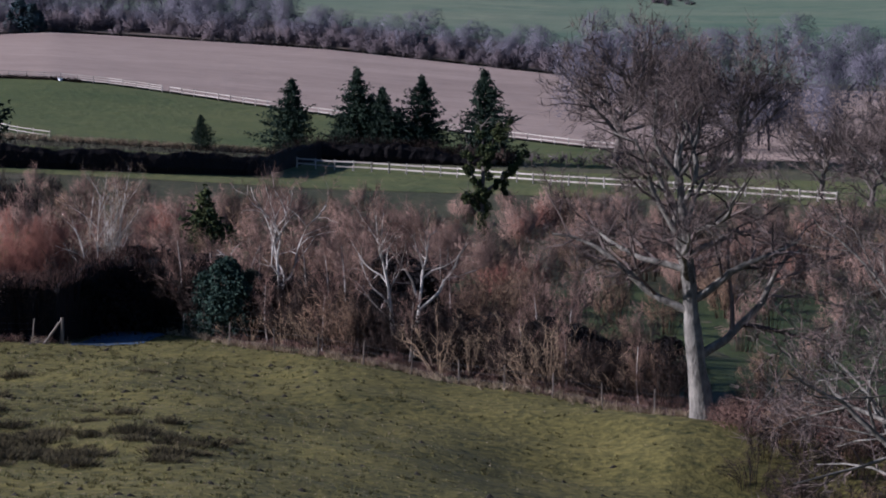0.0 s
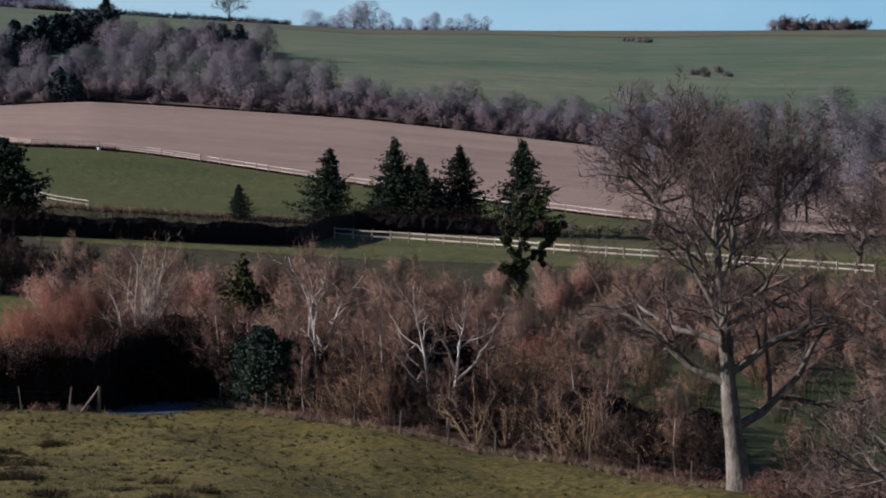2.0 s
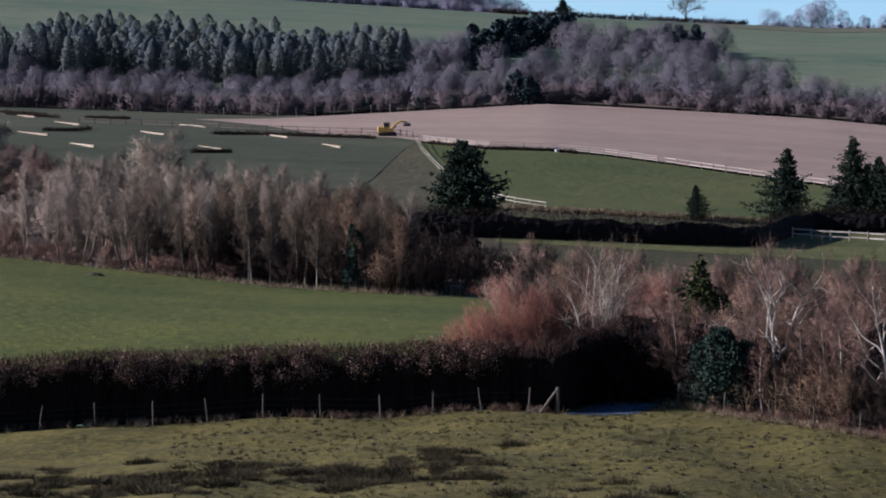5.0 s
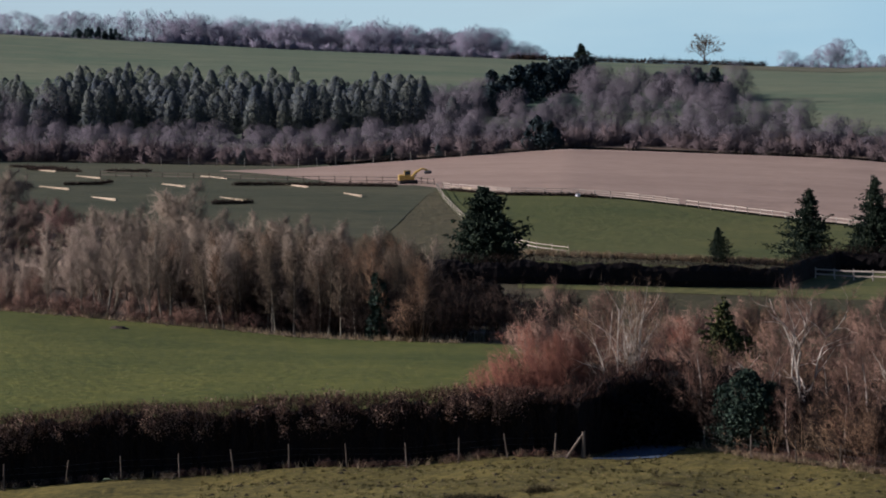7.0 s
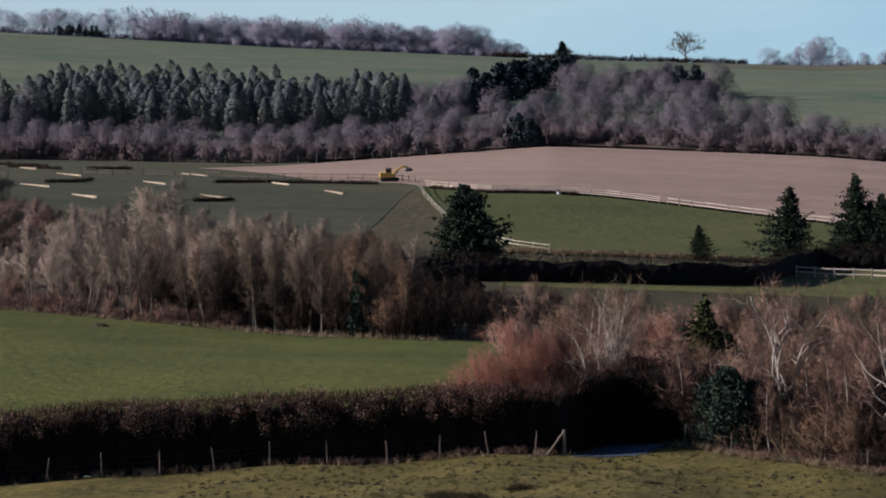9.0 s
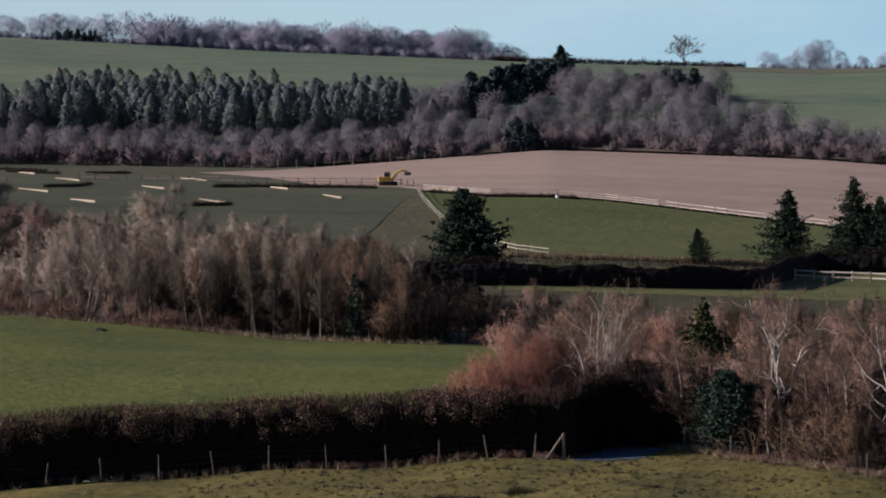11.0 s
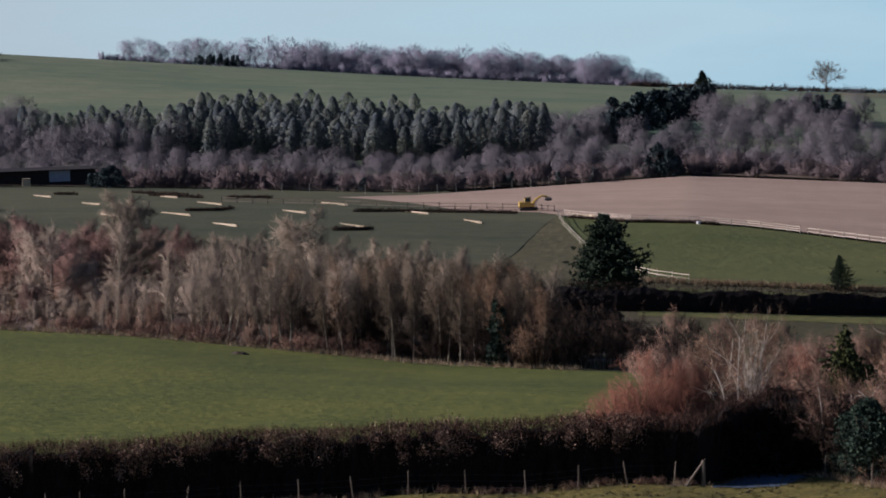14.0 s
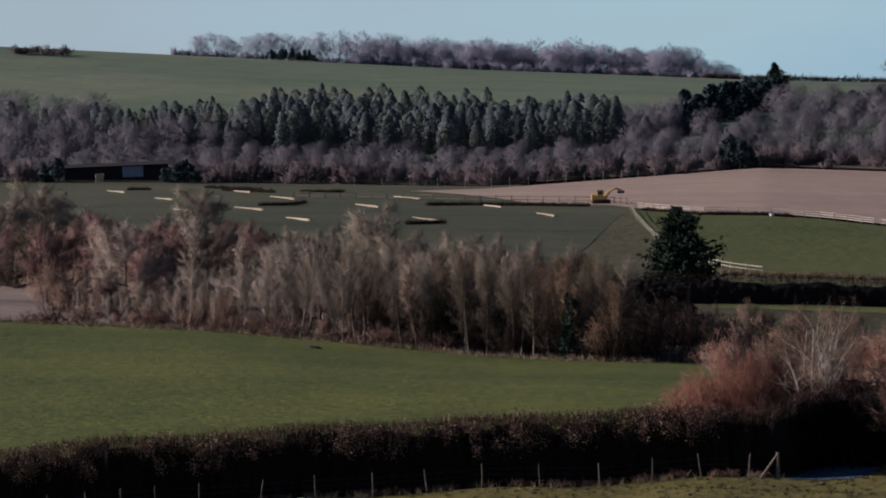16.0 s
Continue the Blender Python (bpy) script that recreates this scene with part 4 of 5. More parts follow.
# ---------------------------------------------------------------- paddock conifers and bank hedge
ca, cb, cc = conifer(3, 9.2, 10.2, boughs=19, droop=0.18, power=0.8), conifer(4, 10.0, 8.8, boughs=19, power=0.75), conifer(9, 9.6, 10.4, boughs=19, droop=0.15, power=0.75)
con = [tree_thing("conifer", g, (M["bark"], M["needle"]), ("trunk", "crown"), spot(az, d), "dark green spruce at the paddock edge", "tree", "paddock conifers", scale=s)
       for g, az, d, s in ((ca, 3.32, 380, 1.0), (cb, 4.50, 388, 1.05), (cc, 5.68, 388, 1.04))]
place_copy(con[0], spot(4.95, 386), 0.93, 2.0)
place_copy(con[1], spot(6.82, 386), 1.10, 1.0)
place_copy(con[1], spot(4.75, 390), 0.75, 4.0)
place_copy(con[0], spot(1.65, 383), 0.46, 3.0)
place_copy(con[2], spot(5.25, 392), 0.62, 2.2)
place_copy(con[2], spot(4.2, 392), 0.5, 0.4)
dk2 = conifer(12, 8.8, 10.6, whorls=24, boughs=30, sprays=18, droop=0.12, power=0.55, low=0.03, spray_r=0.11)
inner = leaf_mass(31, 8.2, 8.2, 9000, 0.2, lobes=40, low=0.05)
dk2[1].add(np.concatenate(inner.v), inner.f)
tree_thing("yew", (dk2[0], dk2[1]), (M["bark"], M["needle"]), ("trunk", "crown"), spot(-2.57, 352), "broad dark evergreen standing beside the wood", "tree")
BANK = curve((-4.2, 326), (-2.5, 326), (1, 331), (2.8, 338), (3.8, 378), (7.2, 380))
bank = thing("bank_hedge", spot(-0.4, 330), "overgrown bank hedge below the paddock, painted shade-black", "hedge")
bb, bv, hh = np.linspace(-4.0, 7.0, 130), [], np.random.default_rng(8)
BP = ((-1.3, 0), (-1.5, 0.8), (-1.1, 1.6), (-0.4, 2.0), (0.4, 2.0), (1.2, 1.5), (1.4, 0.0))
for i, a in enumerate(bb):
    for px, pz in BP:
        d = float(BANK(a)) + px + 0.1 * hh.normal()
        at = spot(a, d)
        bv.append((at.x, at.y, at.z - 0.15 + pz * (1.18 + 0.08 * math.sin(i * 0.31) + 0.05 * math.sin(i * 0.83) + 0.035 * hh.normal()) * float(np.interp(a, (2.4, 3.6, 5.8, 6.6), (1, 1.0, 0.95, 0.4)))))
kk = (np.arange(129)[:, None] * 7 + np.arange(6)[None]).ravel()
# the bank hedge's shaded face is painted as a near-black core
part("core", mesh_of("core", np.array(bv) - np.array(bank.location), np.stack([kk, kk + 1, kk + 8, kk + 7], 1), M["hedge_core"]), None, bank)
g = Geo()
ba = hh.uniform(-4.0, 7.0, 13000)
bd = BANK(ba) + hh.normal(0, 1.0, 13000)
bx_, by_ = bd * np.sin(np.radians(ba)), bd * np.cos(np.radians(ba))
g.cones(np.stack([bx_, by_, ground(bx_, by_) + hh.uniform(0.2, 2.95, 13000) * np.interp(ba, (2.4, 3.6, 5.8, 6.6), (1, 1.0, 0.95, 0.4))], 1) - np.array(bank.location), hh.normal(0, 0.5, (13000, 3)) + [0, -0.2, 0.7], hh.uniform(0.3, 0.9, 13000), 0.022)
part("twig_layer", g.mesh("twig_layer", M["hedge_twig"]), None, bank)
# dark bushes added to stand in for the conifers' shadow
gather("bank_hedge", TINY, scatter(60, 3.6, 7.4, 380, 386, 0.5, 0.8, kinds=4), M["hedge_twig"], "dark undergrowth in place of the shadow under the conifers", "hedge")
gather("bank_hedge", TINY, scatter(50, 7.0, 12.0, 388, 396, 0.3, 0.6, kinds=4), M["far_red"], "brown hedge bottom behind the cream fence", "hedge")

# ---------------------------------------------------------------- wood of bare pole trees
poles = []
for s in range(8):
    g = branching(100 + s, 7.4, 0.10, levels=2, kids=(20, 4), ratio=(0.28, 0.5), angle=(40, 48), wander=0.08, up=0.06, start=0.3, loose=0.9, twigs=1500, twig_len=0.6, twig_r=0.013, split=1, sides=(5, 3, 3, 3))
    poles.append(tree_thing("pole_tree", g, (M["wood_bark"], M[("wood_tan", "wood_tan", "wood_twig", "wood_twig", "wood_tan", "wood_dark", "wood_dark", "twig")[s]]), ("trunk", "crown"), spot(-11.5 + s, WOOD_EDGE(-11.5 + s) + 5), "slender leafless tree in the wood", "tree", "wood trees", soft=0.3))
for i in range(270):
    az = -13.6 + 9.9 * (i + rng.uniform(0, 1)) / 270
    if rng.uniform() < float(np.interp(az, (-12.5, -11.5, -9, -8), (0.6, 0.45, 0.35, 0))):
        continue
    d = WOOD_EDGE(az) + 2 + 58 * rng.uniform(0, 1) ** 1.2
    place_copy(poles[int(rng.integers(5) if az < -8.8 else 2 + rng.integers(2) if rng.uniform() < (0.5 if az < -7 else 0.12) else 5 + rng.integers(3))], spot(az, d), rng.uniform(0.72, 0.86) * float(np.interp(az, (-12.5, -11.0, -9.4), (0.38, 0.52, 0.95))), rng.uniform(0, 6.28))
# soft round-headed trees at the ends of the wood and behind it
rounds = []
for s in range(4):
    g = branching(140 + s, 4.2, 0.20, levels=3, kids=(10, 6, 5), ratio=(0.85, 0.55, 0.5), angle=(62, 48, 45), wander=0.12, up=0.07, start=0.15, loose=0.9, twigs=4200, twig_len=0.75, twig_r=0.019, split=2, sides=(6, 4, 3, 3))
    rounds.append(tree_thing("round_tree", g, (M["bark"], M[("wood_twig", "wood_dark", "wood_red", "wood_tan")[s]]), ("trunk", "crown"), spot((-12.0, -14.2, -13.0, -12.6)[s], (330, 335, 345, 282)[s]), "round-headed leafless tree behind the meadow", "tree", "round trees", scale=1.1, soft=0.45))
for az, d, s, k in ((-14.9, 350, 1.55, 0), (-14.3, 362, 1.7, 0), (-15.4, 345, 1.5, 0), (-13.7, 372, 1.35, 0), (-14.6, 338, 1.0, 2), (-13.5, 330, 1.05, 2), (-12.9, 322, 1.1, 2), (-12.4, 318, 1.0, 2), (-13.2, 352, 1.0, 0),
                    (-12.2, 312, 0.95, 2), (-14.0, 326, 1.0, 2), (-13.1, 334, 1.15, 2), (-11.9, 330, 1.1, 2), (-11.6, 318, 1.05, 2), (-11.2, 322, 1.15, 0), (-10.7, 326, 1.05, 2), (-11.4, 372, 1.5, 0), (-10.2, 318, 1.1, 2), (-9.6, 316, 1.1, 0), (-8.9, 320, 1.15, 0), (-7.9, 338, 1.45, 0), (-7.4, 322, 1.1, 0), (-6.7, 318, 1.1, 0), (-5.9, 314, 1.1, 0), (-5.2, 310, 1.05, 0), (-4.6, 306, 0.95, 1),
                    (-13.4, 285, 0.37, 3), (-12.9, 278, 0.40, 3), (-12.4, 272, 0.40, 3), (-13.0, 266, 0.5, 2), (-11.9, 280, 0.48, 3), (-11.3, 288, 0.51, 3), (-10.8, 275, 0.45, 3), (-12.1, 292, 0.85, 2)):
    place_copy(rounds[k], spot(az, d), s, rng.uniform(0, 6.28))
for i in range(26):
    az = -13.4 + 9.4 * (i + rng.uniform(0, 1)) / 26
    place_copy(rounds[3 if az < -9 else 0 if az < -7 else int(rng.integers(2))], spot(az, WOOD_EDGE(az) + 7 + 45 * rng.uniform(0, 1)), rng.uniform(0.62, 0.76) * float(np.interp(az, (-12.5, -11.0, -9.4), (0.42, 0.55, 0.95))), rng.uniform(0, 6.28))
iv = leaf_mass(33, 5.6, 2.2, 3200, 0.16, lobes=12)
it = Geo()
it.tube([[0, 0, -0.2], [0, 0, 5]], [0.14, 0.05], 6)
tree_thing("ivy_tree", (it, iv), (M["bark"], M["holly"]), ("trunk", "crown"), spot(-4.55, 240), "ivy-covered trunk at the wood edge", "tree")

# ---------------------------------------------------------------- scrub belt
SOFT = {"red_willow": 0.75, "willow_shrub": 0.7, "birch_shrub": 0.6, "hazel_shrub": 0.35}


def bush_kind(name, seed, h, w, mat, label, group, **kw):
    ob = thing(name, spot(30, 200), label, "shrub", group)
    part("crown", shrub(seed, h, w, **kw).mesh("crown", M[mat], soft=SOFT.get(name, 0.2)), None, ob)
    return ob


KINDS = {
    "purple": [bush_kind("birch_shrub", 200 + s, 4.5, 4.6, "twig_purple", "purple-brown leafless birch scrub bush", "scrub bushes", stems=40, twigs=1150, twig_len=0.7, twig_r=0.015) for s in range(3)],
    "red": [bush_kind("willow_shrub", 210 + s, 3.7, 5.0, "twig_red", "reddish leafless willow scrub bush", "willow bushes", stems=40, twigs=1200, twig_len=0.7, twig_r=0.015) for s in range(2)],
    "willow": [bush_kind("red_willow", 215, 4.7, 7.0, "twig_red", "broad orange-red leafless willow above the hedge", "willow bushes", stems=140, twigs=14000, twig_len=0.5, twig_r=0.0065, dome=0.6)],
    "brown": [bush_kind("hazel_shrub", 220 + s, 4.0, 4.2, "twig", "brown many-stemmed leafless hazel bush", "hazel bushes", stems=36, twigs=1050, twig_len=0.65, twig_r=0.014, stem_r=0.026) for s in range(3)],
    "pale": [bush_kind("coppice_shrub", 240 + s, 3.4, 5.6, "coppice_twig", "tan-stemmed leafless coppice bush", "coppice bushes", bend=(1.1, 0.85), foot=0.05, stems=16, twigs=420, twig_len=0.6, twig_r=0.011, stem_r=0.042) for s in range(3)],
    "tangle": [bush_kind("tangled_shrub", 260 + s, 3.0, 6.0, "hedge_twig", "low tangled shrub with arching bare branches", "tangled shrubs", stems=34, twigs=900, twig_len=0.6, twig_r=0.010, stem_r=0.026, dome=0.55, bend=(1.3, 0.45)) for s in range(2)],
    # blackened twigs put the scrub's shaded gaps into the colour
    "dark": [bush_kind("thorn_shrub", 250 + s, 4.0, 4.6, "hedge_twig", "dense leafless thorn bush, coloured near-black as shade", "thorn bushes", stems=34, twigs=1100, twig_len=0.6, twig_r=0.020) for s in range(2)],
    "bramble": [bush_kind("bramble_patch", 230 + s, 1.3, 3.2, "bramble", "low red-brown bramble patch by the fence", "brambles", stems=26, twigs=560, twig_len=0.5, twig_r=0.014, dome=0.6) for s in range(2)],
}
used = set()


def bush(kind, az, d, s, sz=1.0):
    if 4.5 < az < 6.0 and 134 < d < 162 and kind != "dark":
        if rng.uniform() < 0.5:
            return
        kind, s = "dark", s * 0.6
    at = spot(az, d)
    ob = KINDS[kind][int(rng.integers(len(KINDS[kind])))]
    turn = rng.uniform(0, 6.28)
    if ob.name not in used:
        used.add(ob.name)
        ob.matrix_world = Matrix.Translation(at) @ Matrix.Rotation(turn, 4, "Z")
        ob.scale = (s, s, s * sz)
        return
    place_copy(ob, at, s, turn, sz)


# the back of the belt: fuzzy scrub down to the green strip
for i in range(64):
    az = -1.8 + 9.4 * (i + rng.uniform(0, 1)) / 64
    d = rng.uniform(168, 290)
    bush(("purple", "purple", "purple", "brown", "red")[int(rng.choice(5, p=(0.3, 0.3, 0.2, 0.15, 0.05)))], az, d, rng.uniform(0.75, 1.05) * float(np.interp(d, (200, 280), (1, 0.6))))
# the middle
for i in range(24):
    az = -0.2 + 8.6 * (i + rng.uniform(0, 1)) / 24
    bush(("purple", "brown", "brown", "purple")[int(rng.integers(4))], az, FENCE(az) + rng.uniform(14, 30), rng.uniform(0.8, 1.1))
# behind the fence
for i in range(46):
    az = 0.9 + 9.6 * (i + rng.uniform(0, 1)) / 46
    bush(("brown", "dark", "dark", "dark", "dark")[int(rng.integers(5))], az, FENCE(az) + rng.uniform(4, 9), rng.uniform(0.45, 0.8))
for i in range(60):
    az = 1.0 + 11.0 * (i + rng.uniform(0, 1)) / 60
    bush("bramble", az, FENCE(az) + rng.uniform(1.6, 5.0), rng.uniform(0.28, 0.5))
for i in range(13):
    az = 5.9 + 4.4 * (i + rng.uniform(0, 1)) / 13
    bush("pale", az, FENCE(az) + rng.uniform(2.5, 7), rng.uniform(0.5, 1.0), rng.uniform(0.9, 1.2))
for i in range(12):
    az = 1.3 + 4.6 * (i + rng.uniform(0, 1)) / 12
    bush("pale", az, FENCE(az) + rng.uniform(2.5, 5), rng.uniform(0.35, 0.6), rng.uniform(0.9, 1.3))
for i in range(14):
    az = 2.6 + 3.0 * (i + rng.uniform(0, 1)) / 14
    bush(("brown", "dark")[i % 2], az, FENCE(az) + rng.uniform(3, 7), rng.uniform(0.45, 0.8))
for i in range(16):
    az = 8.0 + 6.5 * (i + rng.uniform(0, 1)) / 16
    bush("purple", az, rng.uniform(262, 285), rng.uniform(0.5, 0.75))
# scrub beyond the oak
for i in range(70):
    az = 7.3 + 7.6 * (i + rng.uniform(0, 1)) / 70
    bush(("purple", "purple", "brown", "red")[int(rng.choice(4, p=(0.4, 0.25, 0.25, 0.1)))], az, rng.uniform(178, 262), rng.uniform(0.6, 0.95))
for az, d, s in ((7.1, 138, 0.95), (6.6, 142, 0.9), (8.9, 136, 0.95), (9.4, 140, 0.8), (7.4, 150, 1.1), (11.6, 122, 0.55), (12.3, 118, 0.6), (13.0, 120, 0.6), (12.6, 128, 0.7), (13.6, 116, 0.6), (11.9, 135, 0.7)):
    bush("brown", az, d, s * 0.85)
for az, d, s in ((9.6, 152, 0.6), (10.1, 165, 0.7), (11.5, 158, 0.6), (12.0, 170, 0.75), (12.9, 150, 0.6), (11.2, 178, 0.7), (13.4, 165, 0.8), (9.2, 170, 0.7)):
    bush("brown" if s == 0.7 else "purple", az, d, s)
# low branches and scrub by the field edge
for az, d, s in ((11.7, 114, 0.42), (12.3, 109, 0.5), (12.9, 106, 0.5), (13.5, 108, 0.55), (14.1, 105, 0.5), (12.6, 113, 0.5), (14.4, 110, 0.6)):
    bush("tangle", az, d, s * 1.15)
    bush("dark", az + 0.2, d + 2.5, s * 1.1)
# red willow at the hedge end and its neighbours
for az, d, s, k in ((-1.55, 150, 1.16, "willow"), (-2.3, 149, 0.86, "willow"), (-0.95, 151, 1.02, "willow"), (-2.15, 149, 0.95, "red"), (-1.55, 151, 1.12, "red"), (-1.0, 150, 1.1, "red"), (-0.5, 152, 1.05, "purple"), (-2.6, 152, 0.7, "red"), (-1.9, 146.5, 0.85, "red"), (-1.3, 148, 0.95, "red"), (-2.3, 147, 0.7, "red"), (-1.75, 150, 1.05, "red"), (-0.8, 152, 1.05, "red"), (0.2, 156, 1.0, "purple"), (0.7, 154, 1.0, "red"), (1.2, 152, 0.95, "purple")):
    bush(k, az, d, s)
# bushes below the wood's end
for az, d, s in ((-3.9, 236, 1.0), (-3.5, 238, 0.9), (-3.1, 240, 1.0), (-2.7, 238, 0.9), (-2.2, 244, 1.05), (-1.8, 240, 0.95), (-3.3, 252, 1.1), (-1.2, 246, 1.0)):
    bush(("brown", "dark")[int(rng.integers(2))], az, d, s)
for az, d, s in ((-4.3, 243, 0.9), (-3.7, 244, 1.0), (-3.0, 243, 0.9), (-2.4, 248, 1.0), (-4.9, 241, 0.8), (-4.6, 246, 1.0), (-4.1, 239, 0.8), (-3.5, 250, 1.2), (-3.2, 247, 1.0), (-5.3, 244, 0.9), (-2.0, 252, 0.9), (-5.8, 243, 0.7), (-3.9, 256, 1.3), (-3.4, 265, 1.1), (-2.8, 270, 1.0)):
    bush("dark", az, d, s)
for i in range(24):
    az = -15.5 + 8.7 * (i + rng.uniform(0, 1)) / 24
    bush("bramble", az, WOOD_EDGE(az) + rng.uniform(0.5, 4), rng.uniform(0.6, 1.2))
for i in range(12):
    bush("purple", rng.uniform(-16, -12), rng.uniform(268, 330), rng.uniform(0.6, 1.0))

# dark evergreen bushes
hl = leaf_mass(35, 4.5, 3.9, 6500, 0.10, lobes=24)
ht = Geo()
for q in range(5):
    ht.tube([[0.1 * q - 0.2, 0, -0.2], [0.35 * q - 0.7, 0.1 * q, 3.4]], [0.06, 0.02], 5)
holly = tree_thing("holly_bush", (ht, hl), (M["bark"], M["holly"]), ("stem", "foliage"), spot(2.12, 142.8), "dark glossy evergreen bush by the fence", "bush", "evergreen bushes", scale=0.88)
place_copy(holly, spot(1.72, 143.6), 0.62, 2.0, 1.15)
place_copy(holly, spot(2.5, 143.4), 0.58, 4.0, 1.3)
# thickets: the deep shade behind the stems is put into near-black leaves
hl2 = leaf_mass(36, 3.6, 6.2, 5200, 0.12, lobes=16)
thick = tree_thing("thicket_bush", (hl2,), (M["hedge_core"],), ("foliage",), spot(-0.4, 146.5), "dense thicket with the deep shade in its near-black leaves", "bush", "thickets")
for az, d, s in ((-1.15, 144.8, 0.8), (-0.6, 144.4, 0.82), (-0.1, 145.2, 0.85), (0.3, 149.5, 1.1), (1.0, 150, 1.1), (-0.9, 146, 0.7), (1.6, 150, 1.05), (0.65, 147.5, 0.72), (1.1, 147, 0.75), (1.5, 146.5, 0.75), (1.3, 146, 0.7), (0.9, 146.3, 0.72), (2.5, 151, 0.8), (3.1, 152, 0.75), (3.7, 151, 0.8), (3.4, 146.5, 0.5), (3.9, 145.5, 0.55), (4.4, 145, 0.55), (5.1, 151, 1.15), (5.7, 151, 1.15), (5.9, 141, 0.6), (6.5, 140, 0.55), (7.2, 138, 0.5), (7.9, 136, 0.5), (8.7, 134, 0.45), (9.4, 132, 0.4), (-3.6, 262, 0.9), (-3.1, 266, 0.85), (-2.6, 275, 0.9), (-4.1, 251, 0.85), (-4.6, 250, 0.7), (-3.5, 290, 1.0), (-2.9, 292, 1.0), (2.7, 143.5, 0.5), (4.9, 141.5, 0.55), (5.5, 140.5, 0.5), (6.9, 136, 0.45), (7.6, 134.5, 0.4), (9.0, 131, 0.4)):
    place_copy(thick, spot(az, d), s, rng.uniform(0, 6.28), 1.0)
# near-black bushes paint the shade of the hedge corner
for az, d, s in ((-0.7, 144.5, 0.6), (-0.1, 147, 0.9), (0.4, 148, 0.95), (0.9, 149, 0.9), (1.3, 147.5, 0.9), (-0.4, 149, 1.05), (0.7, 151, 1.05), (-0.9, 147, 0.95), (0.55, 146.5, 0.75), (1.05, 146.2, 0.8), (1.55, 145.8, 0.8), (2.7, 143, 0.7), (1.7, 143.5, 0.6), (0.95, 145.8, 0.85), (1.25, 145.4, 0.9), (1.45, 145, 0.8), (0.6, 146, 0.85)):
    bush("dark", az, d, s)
pc = conifer(41, 5.9, 7.4, whorls=16, boughs=13, sprays=16, spray_len=0.4, spray_r=0.08, power=0.7)
clump = leaf_mass(42, 2.4, 3.6, 2600, 0.13, lobes=12)
pc[1].add(np.concatenate(clump.v) + [0.1, 0, 2.5], clump.f)
tree_thing("pine", pc, (M["bark"], M["ivy"]), ("trunk", "crown"), spot(1.72, 178), "small green pine above the scrub", "tree", scale=0.86)

# trees of the belt
ASH = ((1.9, 178, 45, 4.2, 0.045), (2.4, 60, 45, 4.2, 0.055), (2.8, 5, 44, 4.4, 0.055), (3.3, 190, 52, 4.2, 0.05), (3.8, 300, 66, 3.6, 0.06), (4.3, 120, 70, 3.4, 0.05), (4.7, 20, 72, 3.0, 0.045))
pale = branching(51, 5.4, 0.13, wander=0.2, levels=3, kids=(0, 6, 5), ratio=(0.6, 0.5, 0.5), angle=(38, 40, 40), plan=ASH, twigs=2200, twig_len=0.5, twig_r=0.009, split=3, lean=0.03)
tree_thing("ash_tree", pale, (M["pale_bark"], M["twig_purple"]), ("trunk", "crown"), spot(3.19, 143.5), "pale-barked leafless ash forking widely", "tree", rz=radians(-3))
BIRCH = ((1.9, 180, 30, 2.4, 0.04), (2.6, 170, 40, 2.6, 0.045), (3.0, 15, 60, 2.4, 0.04), (3.5, 190, 45, 2.4, 0.04), (4.0, 40, 60, 2.2, 0.035), (4.4, 200, 60, 2.2, 0.035), (4.8, 10, 65, 2.0, 0.03), (5.1, 120, 70, 1.9, 0.03), (5.4, 250, 70, 1.8, 0.03))
b1 = branching(52, 5.6, 0.10, levels=3, kids=(0, 5, 4), ratio=(0.5, 0.5, 0.5), angle=(40, 42, 40), plan=BIRCH, twigs=1900, twig_len=0.5, twig_r=0.009, split=3, taper=0.2, lean=0.10, wander=0.17)
leaning = tree_thing("birch_tree", b1, (M["pale_bark"], M["twig_purple"]), ("trunk", "crown"), spot(5.2, 137.2), "white-stemmed leafless birch leaning over", "tree", scale=1.06)
leaning.rotation_euler = (0, radians(-7), radians(-5))
FORK = ((1.6, 190, 20, 2.0, 0.035), (2.3, 10, 52, 4.0, 0.075), (2.6, 175, 70, 3.8, 0.06), (3.2, 90, 66, 3.0, 0.05), (3.6, 0, 40, 2.6, 0.045), (4.0, 200, 60, 2.4, 0.04), (4.4, 300, 65, 2.2, 0.035))
b2 = branching(53, 4.8, 0.11, levels=3, kids=(0, 5, 4), ratio=(0.5, 0.5, 0.5), angle=(42, 40, 40), plan=FORK, twigs=1900, twig_len=0.5, twig_r=0.009, split=3, taper=0.2, lean=0.06, wander=0.17)
birch = tree_thing("birch_tree", b2, (M["pale_bark"], M["twig_purple"]), ("trunk", "crown"), spot(5.48, 138), "white-stemmed leafless birch with forked crown", "tree", rz=radians(-5), scale=1.08)
al = branching(54, 6.4, 0.065, stems=7, levels=3, kids=(8, 5, 4), ratio=(0.36, 0.5, 0.5), angle=(32, 38, 38), start=0.35, twigs=1500, twig_len=0.4, twig_r=0.008, split=3, lean=0.08, sides=(6, 4, 3, 3))
tree_thing("alder_tree", al, (M["pale_bark"], M["twig_pale"]), ("trunk", "crown"), spot(-0.13, 148.5), "many-stemmed pale leafless alder", "tree")
